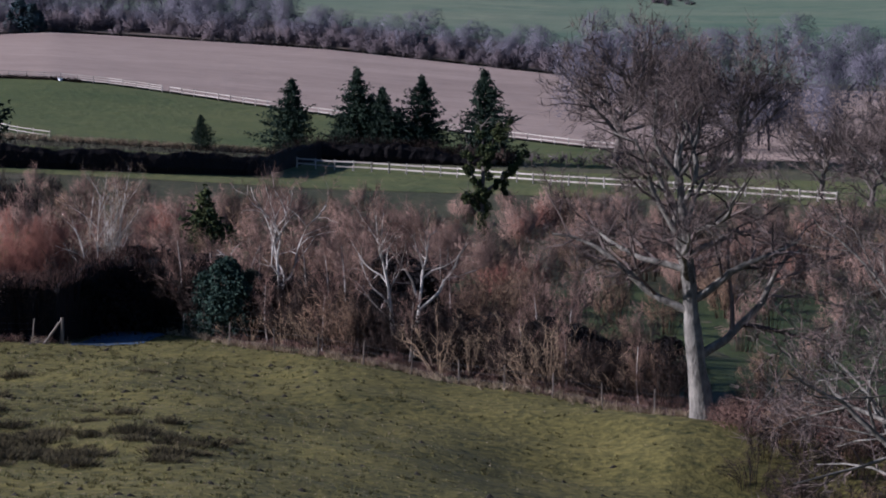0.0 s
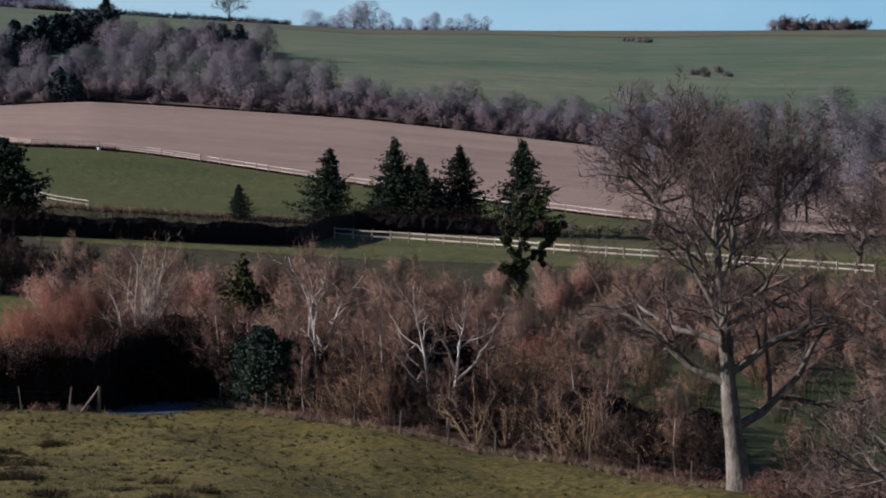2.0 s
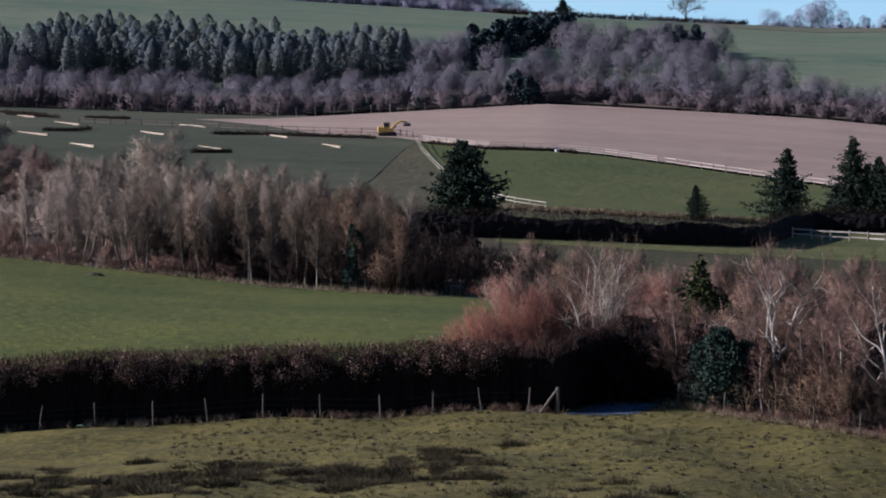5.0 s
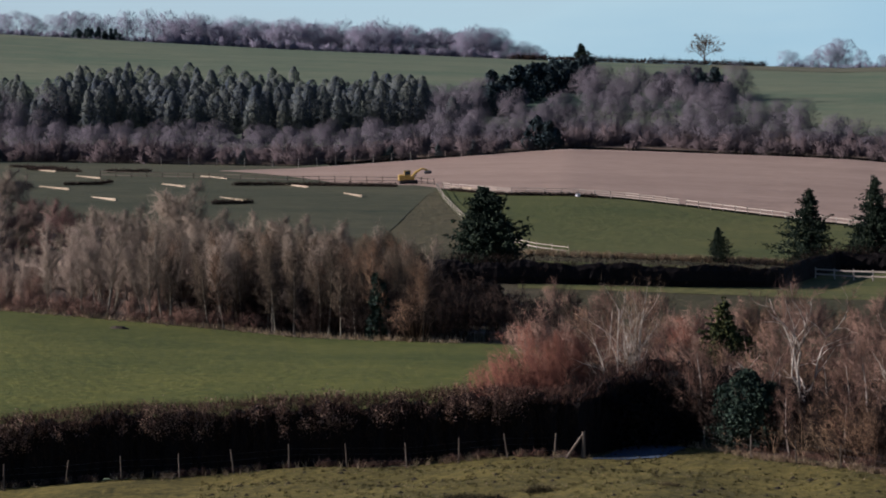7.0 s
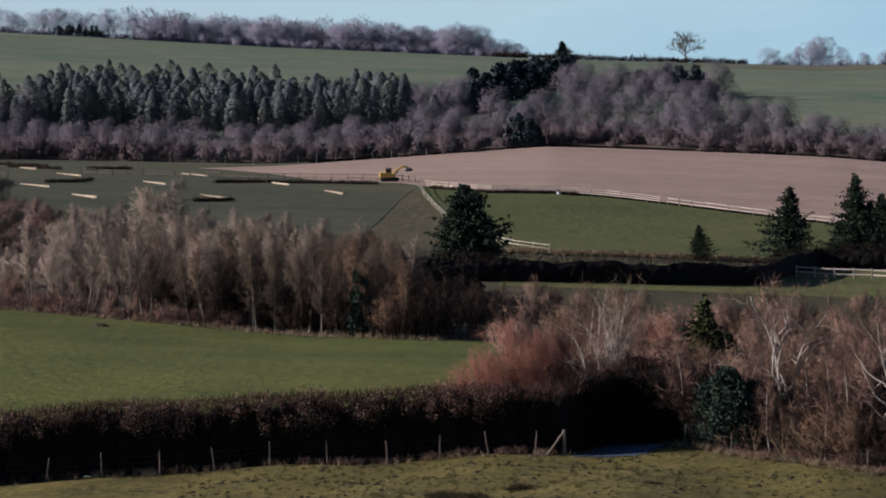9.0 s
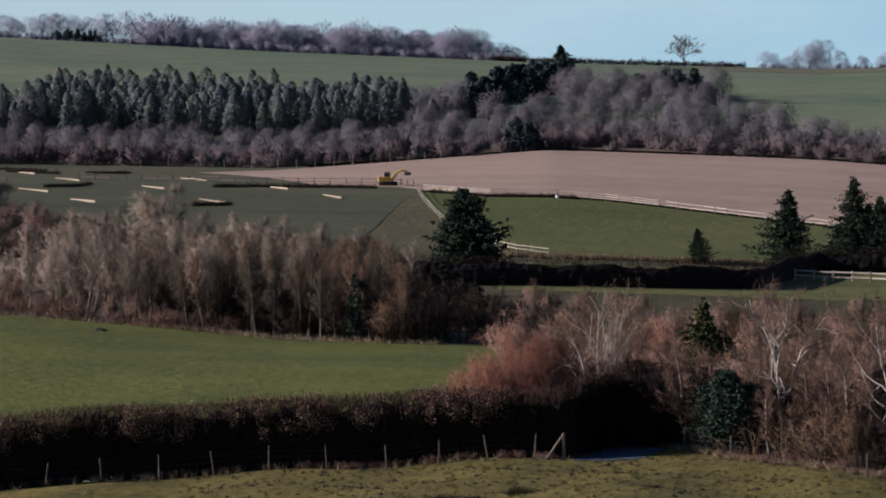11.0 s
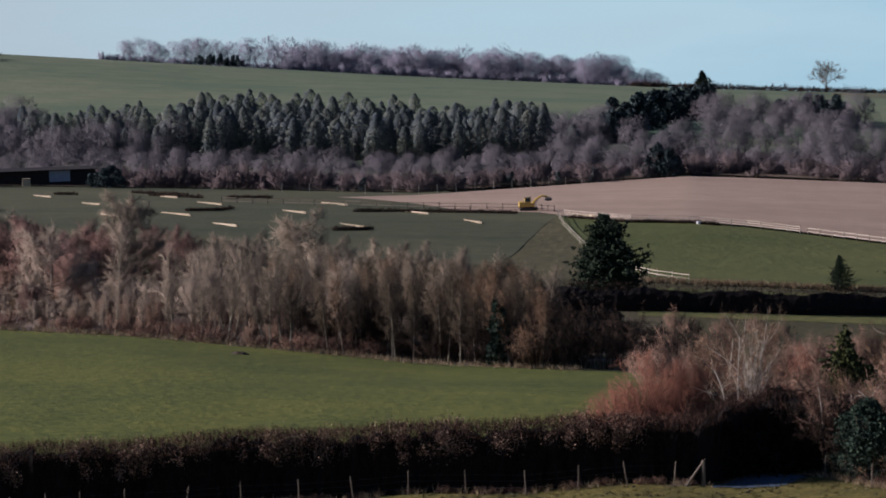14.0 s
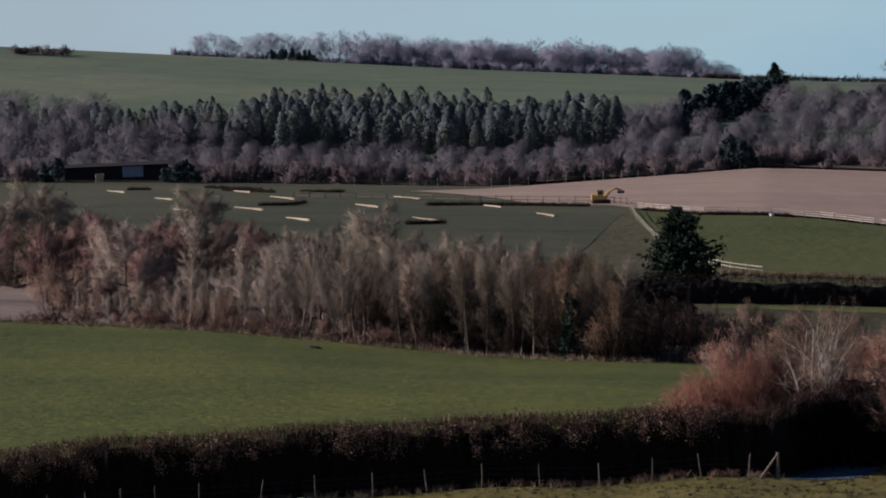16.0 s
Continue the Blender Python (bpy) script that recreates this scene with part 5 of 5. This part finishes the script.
sap = branching(55, 5.0, 0.06, levels=2, kids=(9, 5), ratio=(0.38, 0.5), angle=(35, 40), start=0.3, twigs=1300, twig_len=0.5, twig_r=0.008, split=1)
sp = tree_thing("sapling", sap, (M["pale_bark"], M["twig_purple"]), ("trunk", "crown"), spot(1.25, 145), "slender pale sapling in the scrub", "tree", "saplings")
for az, d, s in ((3.5, 147, 0.95), (3.9, 142, 0.9), (2.6, 149, 0.9), (4.3, 144, 1.0), (6.1, 142, 0.85), (1.7, 150, 0.8), (7.8, 141, 0.8), (8.4, 135, 0.75), (5.9, 150, 1.0), (0.1, 168, 1.1), (-0.4, 170, 1.15)):
    place_copy(sp, spot(az, d), s, rng.uniform(0, 6.28))

for i in range(6):
    az = 2.5 + 7.6 * (i + rng.uniform(0, 1)) / 6
    place_copy(sp, spot(az, FENCE(az) + rng.uniform(3.5, 8)), rng.uniform(0.5, 0.65), rng.uniform(0, 6.28))
for i in range(30):
    az = 2.0 + 8.2 * (i + rng.uniform(0, 1)) / 30
    place_copy(thick, spot(az, FENCE(az) + rng.uniform(8, 13)), rng.uniform(0.42, 0.75), rng.uniform(0, 6.28), 1.1)

# ivy-clad tree beyond the belt
ig, il = Geo(), Geo()
r2 = np.random.default_rng(77)
IVY_LIMBS = [([(0, 0, -0.3), (0.1, 0, 2.6), (0.2, 0.1, 6.0), (1.3, 0.2, 9.2), (2.9, 0.3, 10.5)], 0.32, 0.62),
             ([(0.2, 0.1, 6.0), (0.3, 0.5, 8.3), (0.1, 0.8, 10.3)], 0.16, 0.5),
             ([(0.1, 0, 4.4), (-0.9, -0.4, 6.0), (-1.5, -0.6, 8.1)], 0.17, 0.55),
             ([(0.15, 0, 4.0), (2.1, 0.2, 5.5), (3.0, 0.3, 6.3), (4.2, 0.4, 7.5)], 0.15, 0.42),
             ([(0.1, 0, 2.2), (-0.9, -0.3, 3.2), (-1.4, -0.4, 4.0)], 0.12, 0.6),
             ([(2.3, 0.2, 5.5), (2.4, 0.2, 4.3)], 0.06, 0.5)]
for path, thick_at, spread in IVY_LIMBS:
    path = np.array(path, float)
    ig.tube(path.tolist(), np.linspace(thick_at, 0.05, len(path)).tolist(), 7)
    run = np.concatenate([[0], np.cumsum(np.linalg.norm(np.diff(path, axis=0), axis=1))])
    for q in np.arange(0.5, run[-1] + 0.2, 0.36):
        c = np.array([np.interp(q, run, path[:, j]) for j in range(3)]) + r2.normal(size=3) * spread * 0.5
        d = r2.normal(size=(170, 3))
        il.leaves(c + d / np.linalg.norm(d, axis=1)[:, None] * spread * r2.uniform(0.5, 1.1) * r2.uniform(0.3, 1, (170, 1)), 0.13, r2)
    tip = path[-1]
    for k in range(5):
        out_to = tip + (path[-1] - path[-2]) * r2.uniform(0.15, 0.5) + r2.normal(size=3) * 0.45
        ig.tube([tip.tolist(), ((tip + out_to) / 2 + r2.normal(size=3) * 0.08).tolist(), out_to.tolist()], [0.04, 0.03, 0.015], 4)
tree_thing("ivy_tree", (ig, il), (M["bark"], M["ivy"]), ("trunk", "crown"), spot(6.74, 245), "tall ivy-smothered tree above the scrub", "tree", scale=0.84)

# the oak and the tree at its side
OAK = ((2.7, 8, 56, 6.2, 0.17), (4.5, 185, 10, 6.4, 0.14), (4.9, -10, 30, 5.2, 0.15), (5.2, 95, 30, 4.8, 0.13), (5.7, 250, 25, 4.6, 0.12), (6.1, 170, 22, 5.2, 0.12),
       (6.7, 20, 32, 5.4, 0.13), (7.1, 200, 45, 4.8, 0.12), (7.4, 300, 38, 4.6, 0.11), (7.8, 60, 35, 4.6, 0.11), (8.3, 165, 35, 4.6, 0.10), (8.7, -20, 40, 4.6, 0.10),
       (9.1, 120, 50, 4.2, 0.09), (9.5, 220, 55, 4.0, 0.09), (9.9, 10, 60, 3.8, 0.08), (10.3, 90, 75, 3.6, 0.08), (10.4, 190, 66, 3.6, 0.08))
OAK = tuple((z, turn, rise, size, r * 1.22) for z, turn, rise, size, r in OAK)
oak = branching(61, 10.5, 0.42, sides=(14, 8, 4, 3), levels=4, kids=(0, 7, 5, 4), ratio=(0.5, 0.55, 0.52, 0.5), angle=(60, 48, 42, 45), wander=0.15, up=0.03, plan=OAK, twigs=12000, twig_len=0.6, twig_r=0.010, split=2, taper=0.3, lean=0.01)
tree_thing("oak_tree", oak, (M["oak_bark"], M["twig_oak"]), ("trunk", "crown"), spot(10.8, 121.5), "large spreading leafless oak at the field edge", "tree", rz=radians(-10.8))
rt = branching(62, 8.5, 0.21, levels=4, kids=(12, 6, 5, 4), ratio=(0.72, 0.58, 0.52, 0.5), angle=(70, 45, 42, 45), wander=0.13, up=0.03, start=0.12, twigs=9000, twig_len=0.6, twig_r=0.010, split=3, taper=0.3)
tree_thing("oak_tree", rt, (M["oak_bark"], M["twig_oak"]), ("trunk", "crown"), spot(15.1, 101), "leafless tree with long drooping branches", "tree", "field edge trees", scale=1.2)
place_copy(bpy.data.objects["oak_tree.001"], spot(14.9, 116), 0.95, 2.2)

for i in range(22):
    az = 11.2 + 3.6 * (i + rng.uniform(0, 1)) / 22
    bush("bramble", az, FENCE(az) + rng.uniform(-3, 5), rng.uniform(0.7, 1.1))
# a fallen limb with upswept branches by the field edge
fl = branching(71, 6.5, 0.12, levels=3, kids=(11, 6, 5), ratio=(0.36, 0.5, 0.5), angle=(60, 48, 45), wander=0.16, up=0.0, start=0.1, twigs=1500, twig_len=0.45, twig_r=0.009, split=3, lean=0.0)
for az, d, turn, s in ((14.6, 103, 95, 0.8), (14.9, 106, 80, 0.95)):
    limb = thing("fallen_limb", spot(az, d, 0.25), "fallen grey limb with bare upswept branches", "branch", "fallen limbs", rz=radians(-az))
    for geo_, mt, pn in zip(fl, ("grey_bark", "twig"), ("limb", "twig_spray")):
        p = part(pn, geo_.mesh(pn, M[mt], pn == "limb"), None, limb)
        p.matrix_basis = Matrix.Rotation(radians(-82), 4, "Y") @ Matrix.Rotation(radians(turn), 4, "Z")
    limb.scale = (s, s, s)

# big valley trees
vt = branching(63, 6.8, 0.40, levels=3, kids=(13, 7, 6), ratio=(0.98, 0.56, 0.52), angle=(52, 45, 42), wander=0.13, up=0.04, start=0.25, twigs=3800, twig_len=0.9, twig_r=0.024, split=2, taper=0.3)
valley = tree_thing("valley_tree", vt, (M["bark"], M["twig_oak"]), ("trunk", "crown"), spot(9.2, 400), "tall leafless tree in the valley bottom", "tree", "valley trees", scale=1.85)
for az, d, s in ((10.2, 412, 1.6), (12.9, 330, 1.0), (13.8, 320, 1.0), (14.6, 300, 1.2), (11.4, 410, 1.65), (-16.0, 345, 1.0)):
    place_copy(valley, spot(az, d), s, rng.uniform(0, 6.28))
# undergrowth in the wood
for i in range(70):
    az = -13.8 + 9.9 * (i + rng.uniform(0, 1)) / 70
    bush(("dark", "dark", "dark", "brown")[int(rng.integers(4))] if az > -7.2 else ("pale", "purple", "bramble")[int(rng.integers(3))], az, WOOD_EDGE(az) + rng.uniform(5, 45), rng.uniform(0.45, 0.8))

# more blackened bushes paint the dark gaps among the trunks
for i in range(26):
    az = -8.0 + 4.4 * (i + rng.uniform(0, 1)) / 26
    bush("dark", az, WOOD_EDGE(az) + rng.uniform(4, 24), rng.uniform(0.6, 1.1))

for i in range(44):
    az = -13.0 + 9.2 * (i + rng.uniform(0, 1)) / 44
    bush("purple" if az < -7.5 else "dark", az, WOOD_EDGE(az) + rng.uniform(3, 12), rng.uniform(0.25, 0.42))

# ---------------------------------------------------------------- the clipped hedge
hr = np.random.default_rng(91)
n_az, n_s = 250, 11
ha = np.linspace(-17.5, 1.45, n_az)
HEDGE_AT = curve((-18, 142.2), (-1.0, 142.2), (-0.3, 145.0), (0.6, 148.0), (1.6, 144.4))
HEDGE_TOP = curve((-18, 1), (-1.2, 1), (-0.6, 1.1), (0.2, 1.25), (1.0, 1.2), (1.45, 0.9))
prof = np.array([(-1.0, 0.0), (-1.1, 0.7), (-1.05, 1.5), (-0.9, 2.3), (-0.6, 2.75), (0.0, 2.9), (0.6, 2.75), (0.9, 2.2), (1.0, 1.4), (1.05, 0.7), (1.0, 0.0)])
hv = []
for i, a in enumerate(ha):
    mid_d = float(HEDGE_AT(a))
    g = spot(a, mid_d)
    w = 1 + 0.12 * math.sin(i * 0.9) + 0.06 * math.sin(i * 2.3)
    for px, pz in prof:
        d = mid_d + px * w * 0.85 + 0.10 * hr.normal()
        hv.append((d * math.sin(radians(a)), d * math.cos(radians(a)), g.z - 0.1 + pz * float(HEDGE_TOP(a)) * (0.97 + 0.05 * math.sin(i * 0.37) + 0.03 * math.sin(i * 1.13)) + 0.06 * hr.normal()))
k = (np.arange(n_az - 1)[:, None] * n_s + np.arange(n_s - 1)[None]).ravel()
hedge = thing("hedge", spot(-9, 142.2), "tall clipped winter hedge with dry brown leaves", "hedge")
hv = np.array(hv) - np.array(hedge.location)
# the hedge's unlit front is put into the core's near-black colour
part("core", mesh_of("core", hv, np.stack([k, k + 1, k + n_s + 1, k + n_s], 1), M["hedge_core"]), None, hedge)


def hedge_points(n, low, high):
    """Places on the hedge's two faces and its top, at heights between low and high."""
    a = hr.uniform(-17.4, 1.4, n)
    mid_d, top = HEDGE_AT(a), HEDGE_TOP(a)
    d = mid_d + hr.choice([-1, 1], n, p=[0.75, 0.25]) * hr.uniform(0.55, 1.15, n)
    z = low + (high - low) * hr.uniform(0, 1, n) ** 0.8
    d = np.where(z > 2.6, mid_d + hr.uniform(-1, 1, n), d)
    x, y = d * np.sin(np.radians(a)), d * np.cos(np.radians(a))
    return np.stack([x, y, ground(x, y) + z * top], 1) - np.array(hedge.location)


g = Geo()
p = hedge_points(15000, 0.3, 3.0)
g.cones(p, hr.normal(0, 0.5, (len(p), 3)) + [0, -0.35, 0.8], hr.uniform(0.25, 0.7, len(p)), hr.uniform(0.006, 0.014, len(p)))
part("twig_layer", g.mesh("twig_layer", M["hedge_twig"]), None, hedge)
g = Geo()
p = hedge_points(13000, 2.35, 3.05)
g.cones(p, hr.normal(0, 0.35, (len(p), 3)) + [0, -0.1, 1.0], hr.uniform(0.2, 0.5, len(p)), 0.011)
part("top_shoot_layer", g.mesh("top_shoot_layer", M["bramble"]), None, hedge, "reddish young shoots along the hedge top")
g = Geo()
seeds = hedge_points(1150, 1.7, 3.05)
keep = (seeds[:, 0] + hedge.location.x < -4.5) & (hr.uniform(0, 1, len(seeds)) < 0.35 + 0.3 * np.sin(seeds[:, 0] * 0.9) + 0.25 * np.sin(seeds[:, 0] * 2.3 + 1))
for c in seeds[keep]:
    m = int(hr.integers(50, 110))
    q = c + hr.normal(0, 1, (m, 3)) * [0.15, 0.12, 0.22]
    q[:, 1] -= 0.18
    g.leaves(q, 0.042, hr)
top_leaves = hedge_points(4500, 2.3, 3.1)
g.leaves(top_leaves[top_leaves[:, 0] + hedge.location.x < -4.5], 0.04, hr)
part("dry_foliage", g.mesh("dry_foliage", M["dead_leaf"]), None, hedge, "pale dry leaves still on the hedge")

# ---------------------------------------------------------------- field fences
POSTS = (-1.45, -2.3, -3.2, -4.15, -5.25, -6.3, -7.3, -8.3, -9.35, -10.37, -11.47, -12.27, -12.88, -13.52, -14.2, -14.9)


def stake_fence(name, label, places, h=1.25):
    ob = thing(name, places[0][0], label, "fence")
    inv = ob.matrix_world.inverted()
    me = []
    for s in range(3):
        bm = bmesh.new()
        bmesh.ops.create_cone(bm, cap_ends=True, segments=7, radius1=0.036, radius2=0.030, depth=1.75, matrix=Matrix.Translation((0, 0, 0.475)))
        for v in bm.verts:
            if v.co.z > 1:
                v.co += Vector((0.02 * s, 0.0, 0.05 * (v.co.x > 0)))
        m = bpy.data.meshes.new("post")
        bm.to_mesh(m)
        bm.free()
        m.materials.append(M["post"])
        me.append(m)
    tops = []
    for i, (q, tilt) in enumerate(places):
        p = part("post", me[i % 3], None, ob)
        m = Matrix.Translation(q) @ Matrix.Rotation(radians(tilt), 4, "Y") @ Matrix.Diagonal((1, 1, h / 1.25, 1))
        p.matrix_basis = inv @ m
        tops.append([m @ Vector((0, -0.06, z)) for z in (0.45, 0.8, 1.12)])
    for w in range(3):
        g = Geo()
        g.tube([inv @ t[w] for t in tops], [0.004] * len(tops), 3)
        part("wire", g.mesh("wire", M["steel"]), None, ob, "thin steel wire")
    return ob


tilts = np.random.default_rng(3).normal(0, 3, 40)
left = stake_fence("wire_fence", "stake and wire fence in front of the hedge", [(spot(a, 140.1), tilts[i]) for i, a in enumerate(POSTS)], 1.05)
RP = (0.56, 1.28, 2.12, 2.95, 3.75, 4.57, 5.45, 6.32, 7.15, 8.04, 8.95, 9.9, 10.6)
stake_fence("wire_fence", "stake and wire fence before the scrub", [(spot(a, float(FENCE(a))), tilts[20 + i] * 0.6) for i, a in enumerate(RP)], 0.98)
brace = thing("corner_brace", spot(-0.95, 139.7), "leaning timber strut on the corner post", "fence post")
for nm, a, b, r in (("post", (0.1, 0, -0.3), (0.12, 0, 1.25), 0.085), ("strut", (-0.75, -0.1, 0.0), (0.1, 0, 1.15), 0.06), ("rail", (0.0, -0.05, 0.05), (0.14, 0, 0.9), 0.05)):
    g = Geo()
    g.tube([a, (Vector(a) + Vector(b)) / 2, b], [r, r, r * 0.9], 7)
    part(nm, g.mesh(nm, M["post"], True), None, brace)

pile = thing("brush_pile", spot(-1.3, 139.3), "small heap of dead branches by the corner post", "branches")
for q, (a, b) in enumerate((((-0.8, 0, 0.05), (0.5, 0.1, 0.5)), ((-0.5, 0.1, 0.0), (0.3, -0.2, 0.35)), ((0.6, 0, 0.02), (-0.6, 0.2, 0.3)), ((-1.2, 0.1, 0.04), (0.1, 0, 0.22)))):
    g = Geo()
    g.tube([a, (Vector(a) + Vector(b)) / 2 + Vector((0, 0, 0.06)), b], [0.03, 0.024, 0.012], 5)
    part("branch", g.mesh("branch", M["bark"]), None, pile)

pile.scale = (0.7, 0.7, 0.7)

# ---------------------------------------------------------------- grass
gr = np.random.default_rng(17)


def blades(name, n, place, lo, hi, r, mat, label, per=5, splay=0.5):
    x, y = place(n)
    x, y = np.repeat(x, per), np.repeat(y, per)
    x, y = x + gr.normal(0, 0.05, len(x)), y + gr.normal(0, 0.05, len(y))
    g = Geo()
    g.cones(np.stack([x, y, ground(x, y) + 0.03], 1), np.concatenate([gr.normal(0, splay, (len(x), 2)), np.ones((len(x), 1))], 1), gr.uniform(lo, hi, len(x)), r)
    return tagged(new(name, g.mesh(name, M[mat])), label, "grass", kind="stuff")


def in_field(n):
    a = gr.uniform(-8, 15, n)
    d = 84 + (FENCE(a) - 84.3) * gr.uniform(0, 1, n) ** 0.8
    keep = gr.uniform(0, 1, n) > 0.85 * ease((a - 0.5) / 7)
    a, d = a[keep], d[keep]
    return d * np.sin(np.radians(a)), d * np.cos(np.radians(a))


def along(f, a0, a1, off, width):
    def place(n):
        a = gr.uniform(a0, a1, n)
        d = f(a) + off + gr.normal(0, width, n)
        keep = np.sin(a * 31) + np.sin(a * 53 + 1) + 0.8 * np.sin(a * 97) > gr.normal(0.3, 0.5, n)
        a, d = a[keep], d[keep]
        return d * np.sin(np.radians(a)), d * np.cos(np.radians(a))
    return place


blades("pasture_grass", 13000, in_field, 0.05, 0.14, 0.013, "blade", "short tufted pasture grass", per=3, splay=0.6)
blades("straw_grass", 7000, in_field, 0.05, 0.13, 0.013, "dry_grass", "pale straw flecks in the pasture", per=2, splay=0.9)
blades("tussock_grass", 3600, in_field, 0.08, 0.22, 0.014, "tussock", "dark tussocks scattered over the pasture", per=13, splay=0.8)
for i in range(44):
    az = -15.6 + 14.6 * (i + rng.uniform(0, 1)) / 44
    bush("bramble", az, 140.6 + rng.uniform(-0.15, 0.3), rng.uniform(0.22, 0.36))
blades("dry_grass", 300, along(lambda a: 140.2 + 0 * a, -15.5, -0.8, 0, 0.25), 0.2, 0.55, 0.012, "dry_grass", "dry grass tufts along the hedge foot", per=9)
blades("dry_grass", 1200, along(FENCE, 0.5, 11, 0.3, 0.3), 0.2, 0.5, 0.012, "dry_grass", "dry grass tufts along the fence", per=9)
blades("dry_grass", 1500, along(WOOD_EDGE, -17, -3, 0.0, 0.8), 0.3, 0.7, 0.02, "dry_grass", "dry grass along the wood edge", per=7)
blades("dry_grass", 3000, along(lambda a: 385 + 0 * a, -2.4, 3.2, 0, 0.8), 0.5, 1.0, 0.04, "dry_grass", "dry grass on the bank top", per=6)

# clods and droppings in the turf
cg = Geo()
cx, cy = in_field(700)
for q in range(len(cx)):
    s = gr.uniform(0.05, 0.17)
    ring = [(cx[q] + s * math.cos(t) * gr.uniform(0.8, 1.5), cy[q] + s * math.sin(t) * gr.uniform(0.7, 1.1)) for t in np.arange(6) * 1.047]
    z = float(ground(cx[q], cy[q])) + 0.03
    cg.add([(x, y, z) for x, y in ring] + [(cx[q], cy[q], z + s * 0.8)], [(k, (k + 1) % 6, 6) for k in range(6)])
tagged(new("soil_clods", cg.mesh("soil_clods", M["clod"])), "dark clods scattered over the pasture", "soil", kind="stuff")

# rush clumps
rush_me = []
for s in range(4):
    q = np.random.default_rng(300 + s)
    g = Geo()
    n = 380
    b = np.clip(q.normal(0, 0.21, (n, 2)), -0.4, 0.4)
    g.cones(np.concatenate([b, np.zeros((n, 1)) - 0.02], 1), np.concatenate([b * 2.2 + q.normal(0, 0.5, (n, 2)), np.ones((n, 1))], 1), q.uniform(0.10, 0.34, n), 0.017)
    rush_me.append(g.mesh("tuft", M["rush"]))
beds = [(a, 118.5 + 3.2 * math.sin(1.7 * a) * (a + 11) / 9 + gr.normal(0, 2.6)) for a in (gr.uniform(-11.2, -2.2) for i in range(160))] + [(gr.normal(-2.6, 0.6), gr.normal(116, 1.2)) for i in range(16)] + [(gr.normal(-1.0, 0.95), gr.normal(103, 3.0)) for i in range(60)] + [(gr.uniform(0.6, 2.6), gr.normal(103, 2.5)) for i in range(10)]
beds += [(gr.uniform(-9, 1.0), gr.uniform(100, 128)) for i in range(16)]
for i, (a, d) in enumerate(beds):
    ob = thing("rush_clump", spot(a, d), "brown-green rush clump in the pasture", "rushes", "rush clumps", rz=gr.uniform(0, 6.28))
    s = gr.uniform(0.5, 1.5)
    ob.scale = (s * 1.2, s * 1.2, s)
    part("tuft", rush_me[i % 4], None, ob)
mole = thing("soil_heap", spot(-9.3, 236), "low dark soil heap on the meadow", "soil")
bm = bmesh.new()
bmesh.ops.create_icosphere(bm, subdivisions=3, radius=1)
for v in bm.verts:
    v.co = Vector((v.co.x * 0.75, v.co.y * 0.5, max(-0.05, v.co.z * 0.28))) * (1 + 0.25 * noise.noise(v.co * 2.3))
part("heap", bm, M["soil"], mole)
